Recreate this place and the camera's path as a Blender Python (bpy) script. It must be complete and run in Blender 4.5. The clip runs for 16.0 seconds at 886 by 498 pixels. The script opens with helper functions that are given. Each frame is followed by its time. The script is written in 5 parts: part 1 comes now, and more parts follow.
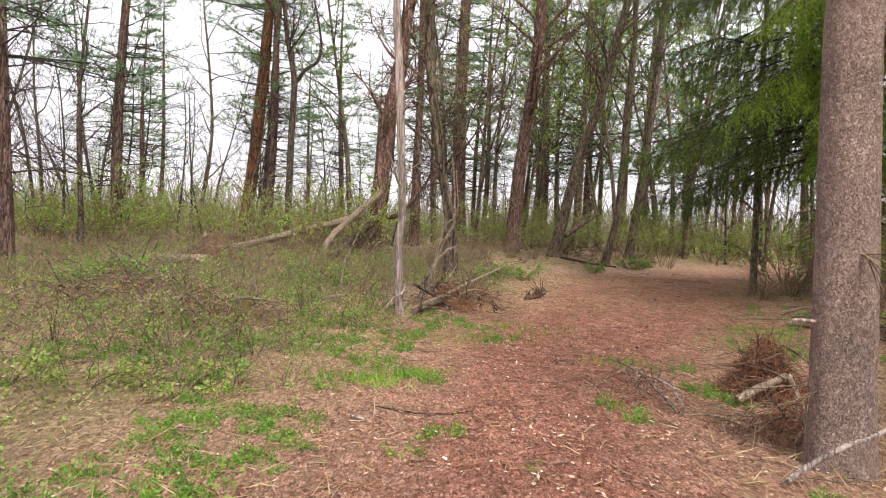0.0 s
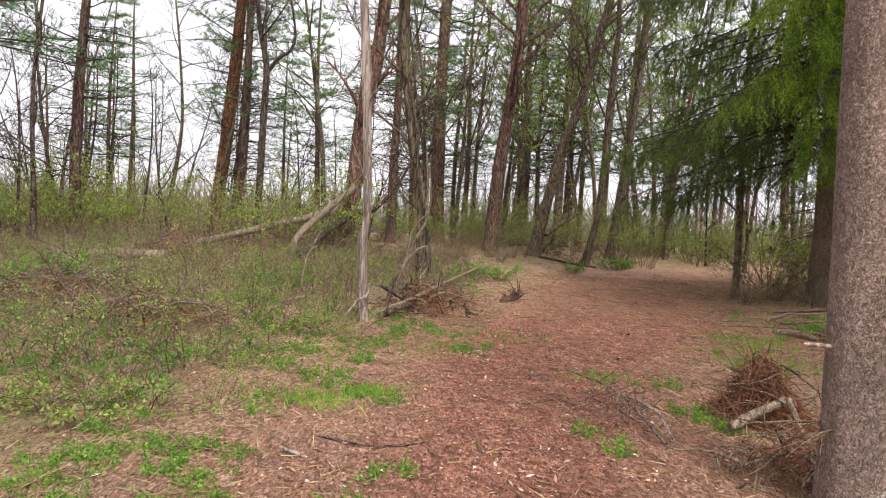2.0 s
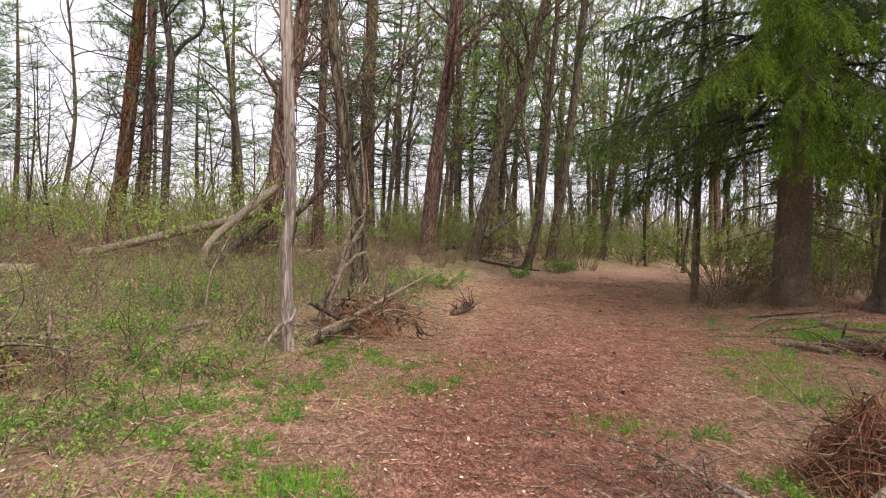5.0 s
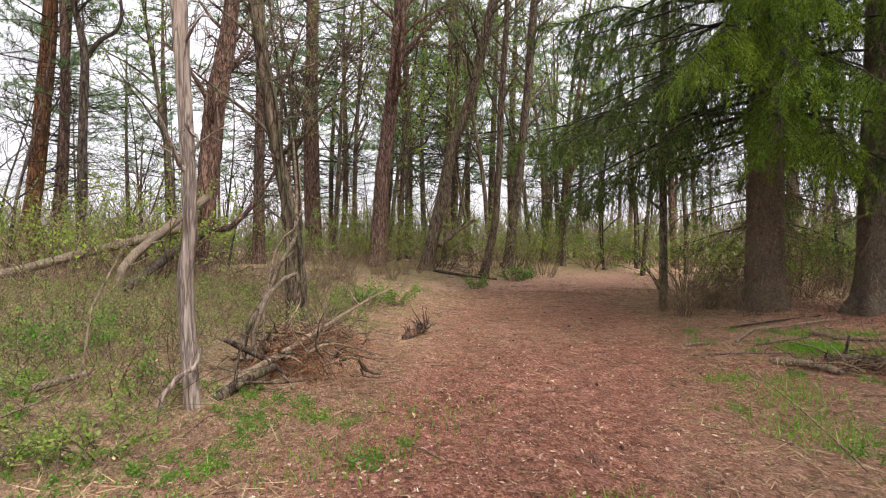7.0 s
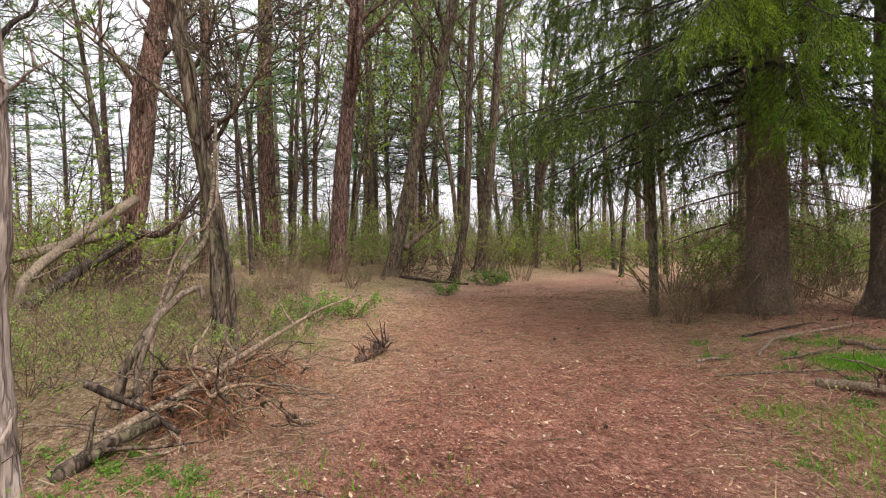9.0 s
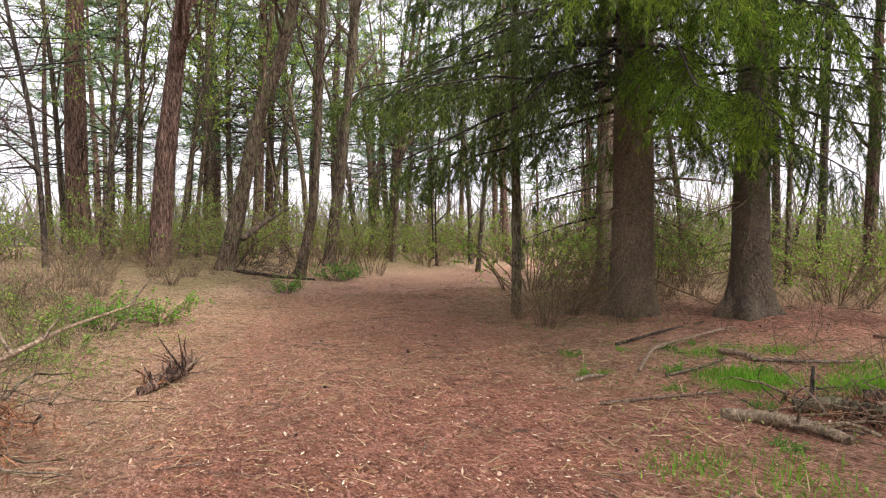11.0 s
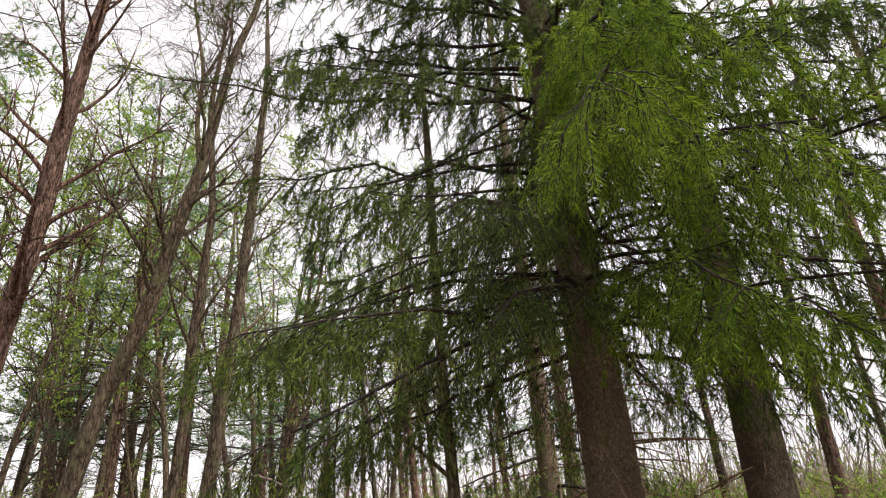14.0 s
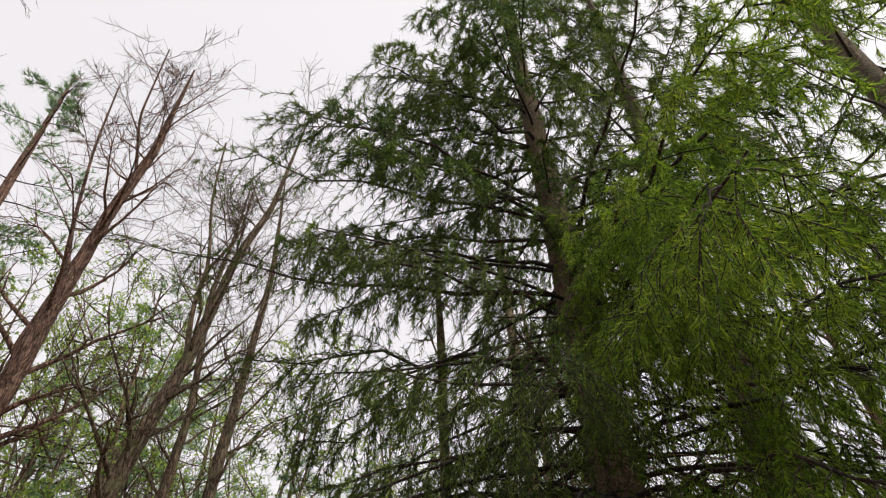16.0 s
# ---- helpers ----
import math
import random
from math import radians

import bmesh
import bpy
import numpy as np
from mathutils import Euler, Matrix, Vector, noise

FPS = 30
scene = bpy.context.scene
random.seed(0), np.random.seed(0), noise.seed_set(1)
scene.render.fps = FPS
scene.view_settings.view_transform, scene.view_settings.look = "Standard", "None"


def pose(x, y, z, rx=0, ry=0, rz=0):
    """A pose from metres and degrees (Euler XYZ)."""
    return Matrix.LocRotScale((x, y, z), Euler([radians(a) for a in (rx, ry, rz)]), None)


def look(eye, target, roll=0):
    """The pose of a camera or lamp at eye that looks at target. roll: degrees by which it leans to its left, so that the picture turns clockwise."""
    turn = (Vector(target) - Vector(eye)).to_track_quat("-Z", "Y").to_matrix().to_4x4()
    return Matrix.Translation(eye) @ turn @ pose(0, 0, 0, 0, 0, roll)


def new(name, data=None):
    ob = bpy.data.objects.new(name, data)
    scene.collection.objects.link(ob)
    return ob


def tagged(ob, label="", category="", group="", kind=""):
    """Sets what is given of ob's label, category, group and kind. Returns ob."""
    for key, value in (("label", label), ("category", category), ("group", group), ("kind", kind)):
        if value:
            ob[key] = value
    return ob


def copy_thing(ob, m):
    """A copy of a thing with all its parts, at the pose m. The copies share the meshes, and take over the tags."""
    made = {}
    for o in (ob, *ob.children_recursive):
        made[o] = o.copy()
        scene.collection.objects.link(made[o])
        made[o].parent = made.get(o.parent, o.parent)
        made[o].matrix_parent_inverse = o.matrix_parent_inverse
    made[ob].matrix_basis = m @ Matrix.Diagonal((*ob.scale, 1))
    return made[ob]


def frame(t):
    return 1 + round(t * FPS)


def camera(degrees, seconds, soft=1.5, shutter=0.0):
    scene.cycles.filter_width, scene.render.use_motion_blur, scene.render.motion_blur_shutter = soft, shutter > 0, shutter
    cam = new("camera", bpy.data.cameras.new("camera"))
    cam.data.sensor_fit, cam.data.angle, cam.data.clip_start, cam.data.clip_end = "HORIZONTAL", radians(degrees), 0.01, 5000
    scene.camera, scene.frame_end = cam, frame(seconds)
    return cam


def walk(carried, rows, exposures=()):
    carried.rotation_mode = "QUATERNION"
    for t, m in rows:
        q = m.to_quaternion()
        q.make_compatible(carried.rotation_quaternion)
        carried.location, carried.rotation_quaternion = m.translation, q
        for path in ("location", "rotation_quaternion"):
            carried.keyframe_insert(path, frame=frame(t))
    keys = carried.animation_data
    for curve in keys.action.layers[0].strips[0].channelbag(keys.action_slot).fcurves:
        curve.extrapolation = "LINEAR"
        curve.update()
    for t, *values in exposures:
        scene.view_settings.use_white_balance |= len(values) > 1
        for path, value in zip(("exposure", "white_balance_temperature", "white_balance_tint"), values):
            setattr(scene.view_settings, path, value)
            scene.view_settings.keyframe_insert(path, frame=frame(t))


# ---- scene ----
cam = camera(70.2, 16.0, 1.1)
PATH = [
    (0, (-0.018, -0.053, 1.36), (-0.016, 1.946, 1.307), 2.0),
    (0.5, (0.071, 0.092, 1.362), (0.157, 2.089, 1.303), 1.8),
    (1, (0.196, 0.349, 1.389), (0.31, 2.345, 1.337), 2.3),
    (1.5, (0.235, 0.471, 1.411), (0.318, 2.468, 1.355), 2.8),
    (2, (0.152, 0.61, 1.399), (0.214, 2.609, 1.337), 2.8),
    (2.5, (-0.007, 0.79, 1.395), (0.042, 2.788, 1.325), 2.3),
    (3, (-0.093, 1.045, 1.367), (-0.087, 3.043, 1.296), 2.0),
    (3.5, (-0.09, 1.332, 1.392), (-0.126, 3.33, 1.323), 2.1),
    (4, (-0.1, 1.657, 1.368), (-0.113, 3.656, 1.306), 2.3),
    (4.5, (-0.097, 1.965, 1.368), (0.093, 3.955, 1.319), 2.1),
    (5, (-0.007, 2.388, 1.352), (0.285, 4.366, 1.313), 1.8),
    (5.2, (0.033, 2.534, 1.358), (0.333, 4.511, 1.326), 1.7),
    (7.5, (0.331, 3.963, 1.444), (0.782, 5.912, 1.432), -0.1),
    (8, (0.431, 4.339, 1.429), (0.869, 6.291, 1.428), 0.1),
    (8.2, (0.469, 4.526, 1.419), (0.91, 6.477, 1.421), -0.5),
    (10.3, (1.239, 6.153, 1.377), (1.986, 8.008, 1.357), -0.1),
    (10.5, (1.29, 6.293, 1.394), (2.082, 8.13, 1.372), -0.2),
    (11, (1.445, 6.683, 1.406), (2.39, 8.445, 1.372), -0.0),
    (11.5, (1.607, 7.022, 1.41), (2.667, 8.717, 1.349), -0.4),
    (12, (1.826, 7.417, 1.444), (2.934, 9.081, 1.381), 0.3),
    (12.5, (2.063, 7.813, 1.526), (3.335, 9.356, 1.47), 0.5),
    (13, (2.368, 8.402, 1.548), (3.677, 9.913, 1.605), 1.4),
    (13.3, (2.522, 8.688, 1.562), (3.798, 10.212, 1.783), 1.1),
    (13.5, (2.547, 8.875, 1.616), (3.793, 10.397, 1.975), -0.5),
    (14, (2.596, 9.164, 1.674), (3.744, 10.599, 2.461), -4.6),
    (14.5, (2.658, 9.486, 1.702), (3.79, 10.85, 2.628), -5.6),
    (15, (2.764, 9.747, 1.689), (3.869, 11.061, 2.717), -5.8),
    (15.5, (2.906, 10.02, 1.742), (3.938, 11.222, 2.962), -5.7),
    (16, (2.972, 10.22, 1.789), (3.929, 11.311, 3.165), -3.0),
]
EXPOSURE = [(0, 1.0, 6650, 11), (3, 0.82, 6600, 11), (8.2, 0.9, 6600, 11), (10.3, 1.02, 6600, 11), (12.4, 1.32, 6650, 11), (13.3, 1.38, 6700, 10), (14.2, 0.82, 6900, 9), (15, 0.7, 6900, 9), (16, 0.55, 6900, 9)]
walk(cam, [(t, look(eye, target, roll)) for t, eye, target, roll in PATH], EXPOSURE)

# ---- world, sun ----
world = bpy.data.worlds.new("overcast_sky")
scene.world = world
world.use_nodes = True
wn = world.node_tree.nodes
wl = world.node_tree.links
sky = wn.new("ShaderNodeTexSky")
sky.sky_type = "NISHITA"
sky.sun_disc = False
sky.sun_elevation = radians(53)
sky.sun_rotation = radians(158)
sky.dust_density = 4.0
grey = wn.new("ShaderNodeHueSaturation")
grey.inputs["Saturation"].default_value = 0.22
wl.new(sky.outputs[0], grey.inputs["Color"])
# an even cloud layer over the clear sky
cloud = wn.new("ShaderNodeMix")
cloud.data_type = "RGBA"
cloud.inputs[0].default_value = 0.8
cloud.inputs[7].default_value = (2.2, 2.16, 2.36, 1)
wl.new(grey.outputs[0], cloud.inputs[6])
wl.new(cloud.outputs[2], wn["Background"].inputs[0])
wn["Background"].inputs[1].default_value = 0.275

sun = new("sun", bpy.data.lights.new("sun", "SUN"))
sun.data.energy = 2.3
sun.data.angle = radians(22)
sun.data.color = (1.0, 0.97, 0.92)
# high, through thin cloud, from behind the walker over unseen spruces added beside the path
sun.matrix_world = look((10, -10, 28), (2, 10, 0))


# ---- materials ----
def ramp(nodes, stops):
    node = nodes.new("ShaderNodeValToRGB")
    el = node.color_ramp.elements
    while len(el) < len(stops):
        el.new(0.5)
    for e, (p, c) in zip(el, stops):
        e.position, e.color = p, (*c, 1)
    return node


def noise_node(nodes, links, scale, detail=4, rough=0.6, vector=None, dist=0.0):
    n = nodes.new("ShaderNodeTexNoise")
    n.inputs["Scale"].default_value = scale
    n.inputs["Detail"].default_value = detail
    n.inputs["Roughness"].default_value = rough
    n.inputs["Distortion"].default_value = dist
    if vector is not None:
        links.new(vector, n.inputs["Vector"])
    return n


def start_material(name, roughness=0.9, specular=0.2):
    m = bpy.data.materials.new(name)
    m.use_nodes = True
    n, l = m.node_tree.nodes, m.node_tree.links
    b = n["Principled BSDF"]
    b.inputs["Roughness"].default_value = roughness
    b.inputs["Specular IOR Level"].default_value = specular
    return m, n, l, b


def mix_colour(n, l, fac, a, b, mode="MIX"):
    x = n.new("ShaderNodeMix")
    x.data_type, x.blend_type = "RGBA", mode
    for s, v in ((0, fac), (6, a), (7, b)):
        if isinstance(v, bpy.types.NodeSocket):
            l.new(v, x.inputs[s])
        else:
            x.inputs[s].default_value = v if s == 0 else (*v, 1)
    return x.outputs[2]


def bark(name, dark, mid, light, stretch=0.25, scale=9.0, bump=0.6, moss=0.0, flaky=0.0, joint=0.9):
    m, n, l, b = start_material(name, 0.92, 0.15)
    tc = n.new("ShaderNodeTexCoord")
    mp = n.new("ShaderNodeMapping")
    mp.inputs["Scale"].default_value = (1, 1, stretch)
    l.new(tc.outputs["Object"], mp.inputs[0])
    fine = noise_node(n, l, scale * 2.2, 6, 0.65, mp.outputs[0], 0.6)
    vor = n.new("ShaderNodeTexVoronoi")
    vor.feature = "DISTANCE_TO_EDGE"
    vor.inputs["Scale"].default_value = scale * (1.7 if flaky else 1.0)
    warp = noise_node(n, l, scale * 0.8, 3, 0.6, mp.outputs[0])
    shift = mix_colour(n, l, 0.22, mp.outputs[0], warp.outputs["Color"], "ADD")
    l.new(shift, vor.inputs["Vector"])
    r = ramp(n, [(0.33, dark), (0.5, mid), (0.68, light)])
    l.new(fine.outputs[0], r.inputs[0])
    crack = ramp(n, [(0.0, (0.16, 0.14, 0.13)), (0.14, (1.05, 1.04, 1.03))])
    l.new(vor.outputs["Distance"], crack.inputs[0])
    col = mix_colour(n, l, joint, r.outputs[0], crack.outputs[0], "MULTIPLY")
    big = noise_node(n, l, 2.4, 5, 0.65, mp.outputs[0])
    tone = ramp(n, [(0.3, (0.66, 0.65, 0.64)), (0.7, (1.25, 1.18, 1.1))])
    l.new(big.outputs[0], tone.inputs[0])
    col = mix_colour(n, l, 0.8, col, tone.outputs[0], "MULTIPLY")
    if moss:
        spots = noise_node(n, l, 2.6, 6, 0.7, tc.outputs["Object"])
        mask = ramp(n, [(0.5, (0, 0, 0)), (0.68, (moss, moss, moss))])
        l.new(spots.outputs[0], mask.inputs[0])
        col = mix_colour(n, l, mask.outputs[0], col, (0.17, 0.19, 0.09))
    oi = n.new("ShaderNodeObjectInfo")
    per = ramp(n, [(0.0, (0.82, 0.84, 0.86)), (1.0, (1.15, 1.08, 1.02))])
    l.new(oi.outputs["Random"], per.inputs[0])
    col = mix_colour(n, l, 1.0, col, per.outputs[0], "MULTIPLY")
    l.new(col, b.inputs["Base Color"])
    hb = n.new("ShaderNodeMath")
    hb.operation = "MULTIPLY_ADD"
    sm = n.new("ShaderNodeMath")
    sm.operation, sm.inputs[1].default_value = "MINIMUM", 0.14
    l.new(vor.outputs["Distance"], sm.inputs[0])
    l.new(sm.outputs[0], hb.inputs[0])
    hb.inputs[1].default_value = 4.0
    l.new(fine.outputs[0], hb.inputs[2])
    bp = n.new("ShaderNodeBump")
    bp.inputs["Strength"].default_value, bp.inputs["Distance"].default_value = bump, 0.03
    l.new(hb.outputs[0], bp.inputs["Height"])
    l.new(bp.outputs[0], b.inputs["Normal"])
    return m


def leaf_material(name, tones, translucency=0.35, roughness=0.65):
    m, n, l, b = start_material(name, roughness, 0.25)
    g = n.new("ShaderNodeNewGeometry")
    r = ramp(n, [(i / (len(tones) - 1), c) for i, c in enumerate(tones)])
    l.new(g.outputs["Random Per Island"], r.inputs[0])
    tc = n.new("ShaderNodeTexCoord")
    big = noise_node(n, l, 1.3, 3, 0.6, tc.outputs["Object"])
    tone = ramp(n, [(0.3, (0.7, 0.74, 0.7)), (0.7, (1.25, 1.2, 1.1))])
    l.new(big.outputs[0], tone.inputs[0])
    col = mix_colour(n, l, 1.0, r.outputs[0], tone.outputs[0], "MULTIPLY")
    oi = n.new("ShaderNodeObjectInfo")
    per = ramp(n, [(0.0, (0.8, 0.86, 0.85)), (1.0, (1.2, 1.12, 0.95))])
    l.new(oi.outputs["Random"], per.inputs[0])
    col = mix_colour(n, l, 1.0, col, per.outputs[0], "MULTIPLY")
    l.new(col, b.inputs["Base Color"])
    tr = n.new("ShaderNodeBsdfTranslucent")
    l.new(col, tr.inputs[0])
    mx = n.new("ShaderNodeMixShader")
    mx.inputs[0].default_value = translucency
    l.new(b.outputs[0], mx.inputs[1])
    l.new(tr.outputs[0], mx.inputs[2])
    l.new(mx.outputs[0], n["Material Output"].inputs[0])
    return m


BARK_SPRUCE = bark("spruce_bark", (0.14, 0.112, 0.09), (0.235, 0.195, 0.158), (0.36, 0.31, 0.255), 0.6, 15, 1.0, 0.45, 1, 0.6)
BARK_SCALY = bark("scaly_spruce_bark", (0.26, 0.195, 0.175), (0.36, 0.28, 0.255), (0.5, 0.41, 0.38), 0.75, 21, 0.9, 0.15, 1, 0.55)
BARK_MOSSY = bark("mossy_bark", (0.12, 0.1, 0.07), (0.22, 0.19, 0.135), (0.33, 0.29, 0.2), 0.25, 12, 0.7, 0.8)
BARK_PINE = bark("pine_bark", (0.07, 0.044, 0.037), (0.17, 0.112, 0.094), (0.34, 0.243, 0.212), 0.16, 13, 1.0)
BARK_RUSTY = bark("rusty_pine_bark", (0.08, 0.044, 0.03), (0.24, 0.115, 0.06), (0.42, 0.205, 0.1), 0.16, 12, 0.9)
BARK_GREY = bark("grey_brown_bark", (0.066, 0.0517, 0.0396), (0.143, 0.113, 0.088), (0.253, 0.209, 0.165), 0.2, 11, 0.7, 0.5)
BARK_DARK = bark("dark_bark", (0.035, 0.03, 0.028), (0.085, 0.07, 0.06), (0.16, 0.135, 0.115), 0.25, 10, 0.7)
BARK_PALE = bark("weathered_bare_wood", (0.24, 0.19, 0.165), (0.4, 0.33, 0.295), (0.56, 0.48, 0.44), 0.1, 13, 0.7, 0, 0, 0.6)
TWIG = bark("twig_bark", (0.10, 0.075, 0.06), (0.20, 0.155, 0.125), (0.31, 0.25, 0.21), 0.5, 20, 0.3)
# backlight shade put into the bark colour of boughs against the sky
TWIG_DARK_BACKLIT = bark("dark_backlit_twig_bark", (0.03, 0.025, 0.024), (0.062, 0.052, 0.05), (0.12, 0.102, 0.098), 0.5, 20, 0.3)
TWIG_TAN = bark("dry_stem", (0.138, 0.1, 0.0688), (0.25, 0.188, 0.131), (0.388, 0.306, 0.219), 0.5, 20, 0.3)
DEADWOOD = bark("dead_wood", (0.15, 0.112, 0.085), (0.3, 0.235, 0.18), (0.47, 0.39, 0.315), 0.35, 16, 0.7, 0.2, 0, 0.45)

NEEDLE_PINE = leaf_material("pine_needles", [(0.075, 0.16, 0.1), (0.125, 0.235, 0.135), (0.18, 0.3, 0.15), (0.25, 0.36, 0.15)], 0.4)
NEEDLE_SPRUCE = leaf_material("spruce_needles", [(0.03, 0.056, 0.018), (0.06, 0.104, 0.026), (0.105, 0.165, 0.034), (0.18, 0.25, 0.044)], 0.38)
# sunlight on open-side sprays put into the colour; also the lighter third spruce
NEEDLE_LIT_PALE = leaf_material("lit_pale_spruce_needles", [(0.06, 0.12, 0.018), (0.13, 0.23, 0.026), (0.23, 0.36, 0.036), (0.38, 0.52, 0.055)], 0.5)
LEAF_SPRING = leaf_material("spring_leaves", [(0.15, 0.25, 0.05), (0.24, 0.37, 0.06), (0.3, 0.45, 0.085), (0.32, 0.43, 0.11)], 0.5)
LEAF_BRAMBLE = leaf_material("bramble_leaves", [(0.12, 0.21, 0.045), (0.24, 0.37, 0.07), (0.27, 0.4, 0.1), (0.3, 0.36, 0.14), (0.27, 0.19, 0.11)], 0.4)
LEAF_HERB = leaf_material("herb_leaves", [(0.08, 0.185, 0.03), (0.14, 0.3, 0.045), (0.22, 0.41, 0.075)], 0.4)
GRASS_GREEN = leaf_material("green_grass", [(0.085, 0.22, 0.022), (0.155, 0.36, 0.035), (0.24, 0.45, 0.06)], 0.4)
STRAW = leaf_material("dry_grass", [(0.22, 0.145, 0.085), (0.36, 0.255, 0.155), (0.56, 0.43, 0.29), (0.26, 0.13, 0.08)], 0.2, 0.8)
LITTER = leaf_material("fallen_leaves", [(0.09, 0.04, 0.03), (0.24, 0.11, 0.075), (0.4, 0.23, 0.165), (0.3, 0.13, 0.085), (0.64, 0.47, 0.39), (0.2, 0.09, 0.06), (0.78, 0.64, 0.56)], 0.1, 0.8)
NEEDLE_DRY = leaf_material("fallen_needles", [(0.1, 0.038, 0.025), (0.26, 0.108, 0.068), (0.42, 0.21, 0.14)], 0.05, 0.8)
FAR_WOOD = leaf_material("far_woods", [(0.13, 0.11, 0.115), (0.2, 0.17, 0.175), (0.25, 0.22, 0.215)], 0.0, 0.95)


def ground_material():
    m, n, l, b = start_material("forest_floor", 0.95, 0.1)
    tc = n.new("ShaderNodeTexCoord")
    p = tc.outputs["Object"]
    mp = n.new("ShaderNodeMapping")
    mp.inputs["Rotation"].default_value = (0, 0, 0.5)
    mp.inputs["Scale"].default_value = (1, 0.45, 1)
    l.new(p, mp.inputs[0])
    fine = noise_node(n, l, 55, 6, 0.75, mp.outputs[0], 0.8)
    mid = noise_node(n, l, 5, 6, 0.7, p, 0.4)
    big = noise_node(n, l, 0.7, 5, 0.6, p)
    duff = ramp(n, [(0.32, (0.075, 0.03, 0.022)), (0.46, (0.29, 0.125, 0.088)), (0.58, (0.5, 0.262, 0.195)), (0.7, (0.82, 0.6, 0.5))])
    l.new(fine.outputs[0], duff.inputs[0])
    dtone = ramp(n, [(0.32, (0.55, 0.48, 0.46)), (0.66, (1.3, 1.3, 1.32))])
    l.new(mid.outputs[0], dtone.inputs[0])
    red = mix_colour(n, l, 0.9, duff.outputs[0], dtone.outputs[0], "MULTIPLY")
    clump = noise_node(n, l, 17, 4, 0.65, mp.outputs[0], 1.2)
    ctone = ramp(n, [(0.34, (0.5, 0.46, 0.44)), (0.5, (1.0, 1.0, 1.0)), (0.66, (1.4, 1.38, 1.36))])
    l.new(clump.outputs[0], ctone.inputs[0])
    straw = ramp(n, [(0.32, (0.14, 0.08, 0.053)), (0.5, (0.44, 0.29, 0.2)), (0.68, (0.8, 0.58, 0.42))])
    l.new(fine.outputs[0], straw.inputs[0])
    moss = ramp(n, [(0.3, (0.0761, 0.0642, 0.0287)), (0.5, (0.186, 0.169, 0.0676)), (0.7, (0.338, 0.295, 0.144))])
    l.new(fine.outputs[0], moss.inputs[0])
    green = n.new("ShaderNodeAttribute")
    green.attribute_name = "green"
    path = n.new("ShaderNodeAttribute")
    path.attribute_name = "path"
    wild = mix_colour(n, l, green.outputs["Fac"], straw.outputs[0], moss.outputs[0])
    jitter = n.new("ShaderNodeMath")
    jitter.operation = "MULTIPLY_ADD"
    jitter.inputs[1].default_value, jitter.inputs[2].default_value = 0.9, -0.45
    l.new(mid.outputs[0], jitter.inputs[0])
    add = n.new("ShaderNodeMath")
    add.operation, add.use_clamp = "ADD", True
    l.new(path.outputs["Fac"], add.inputs[0])
    l.new(jitter.outputs[0], add.inputs[1])
    col = mix_colour(n, l, add.outputs[0], wild, red)
    btone = ramp(n, [(0.3, (0.85, 0.85, 0.85)), (0.7, (1.15, 1.13, 1.12))])
    l.new(big.outputs[0], btone.inputs[0])
    col = mix_colour(n, l, 0.9, col, btone.outputs[0], "MULTIPLY")
    col = mix_colour(n, l, 0.85, col, ctone.outputs[0], "MULTIPLY")
    l.new(col, b.inputs["Base Color"])
    bp = n.new("ShaderNodeBump")
    bp.inputs["Strength"].default_value, bp.inputs["Distance"].default_value = 1.0, 0.05
    hm = n.new("ShaderNodeMath")
    hm.operation = "MULTIPLY_ADD"
    hm.inputs[1].default_value = 2.0
    l.new(mid.outputs[0], hm.inputs[0])
    l.new(fine.outputs[0], hm.inputs[2])
    l.new(hm.outputs[0], bp.inputs["Height"])
    l.new(bp.outputs[0], b.inputs["Normal"])
    return m


GROUND = ground_material()


# ---- shape tools ----
def unit(v):
    v = np.asarray(v, float)
    return v / (np.linalg.norm(v, axis=-1, keepdims=True) + 1e-9)


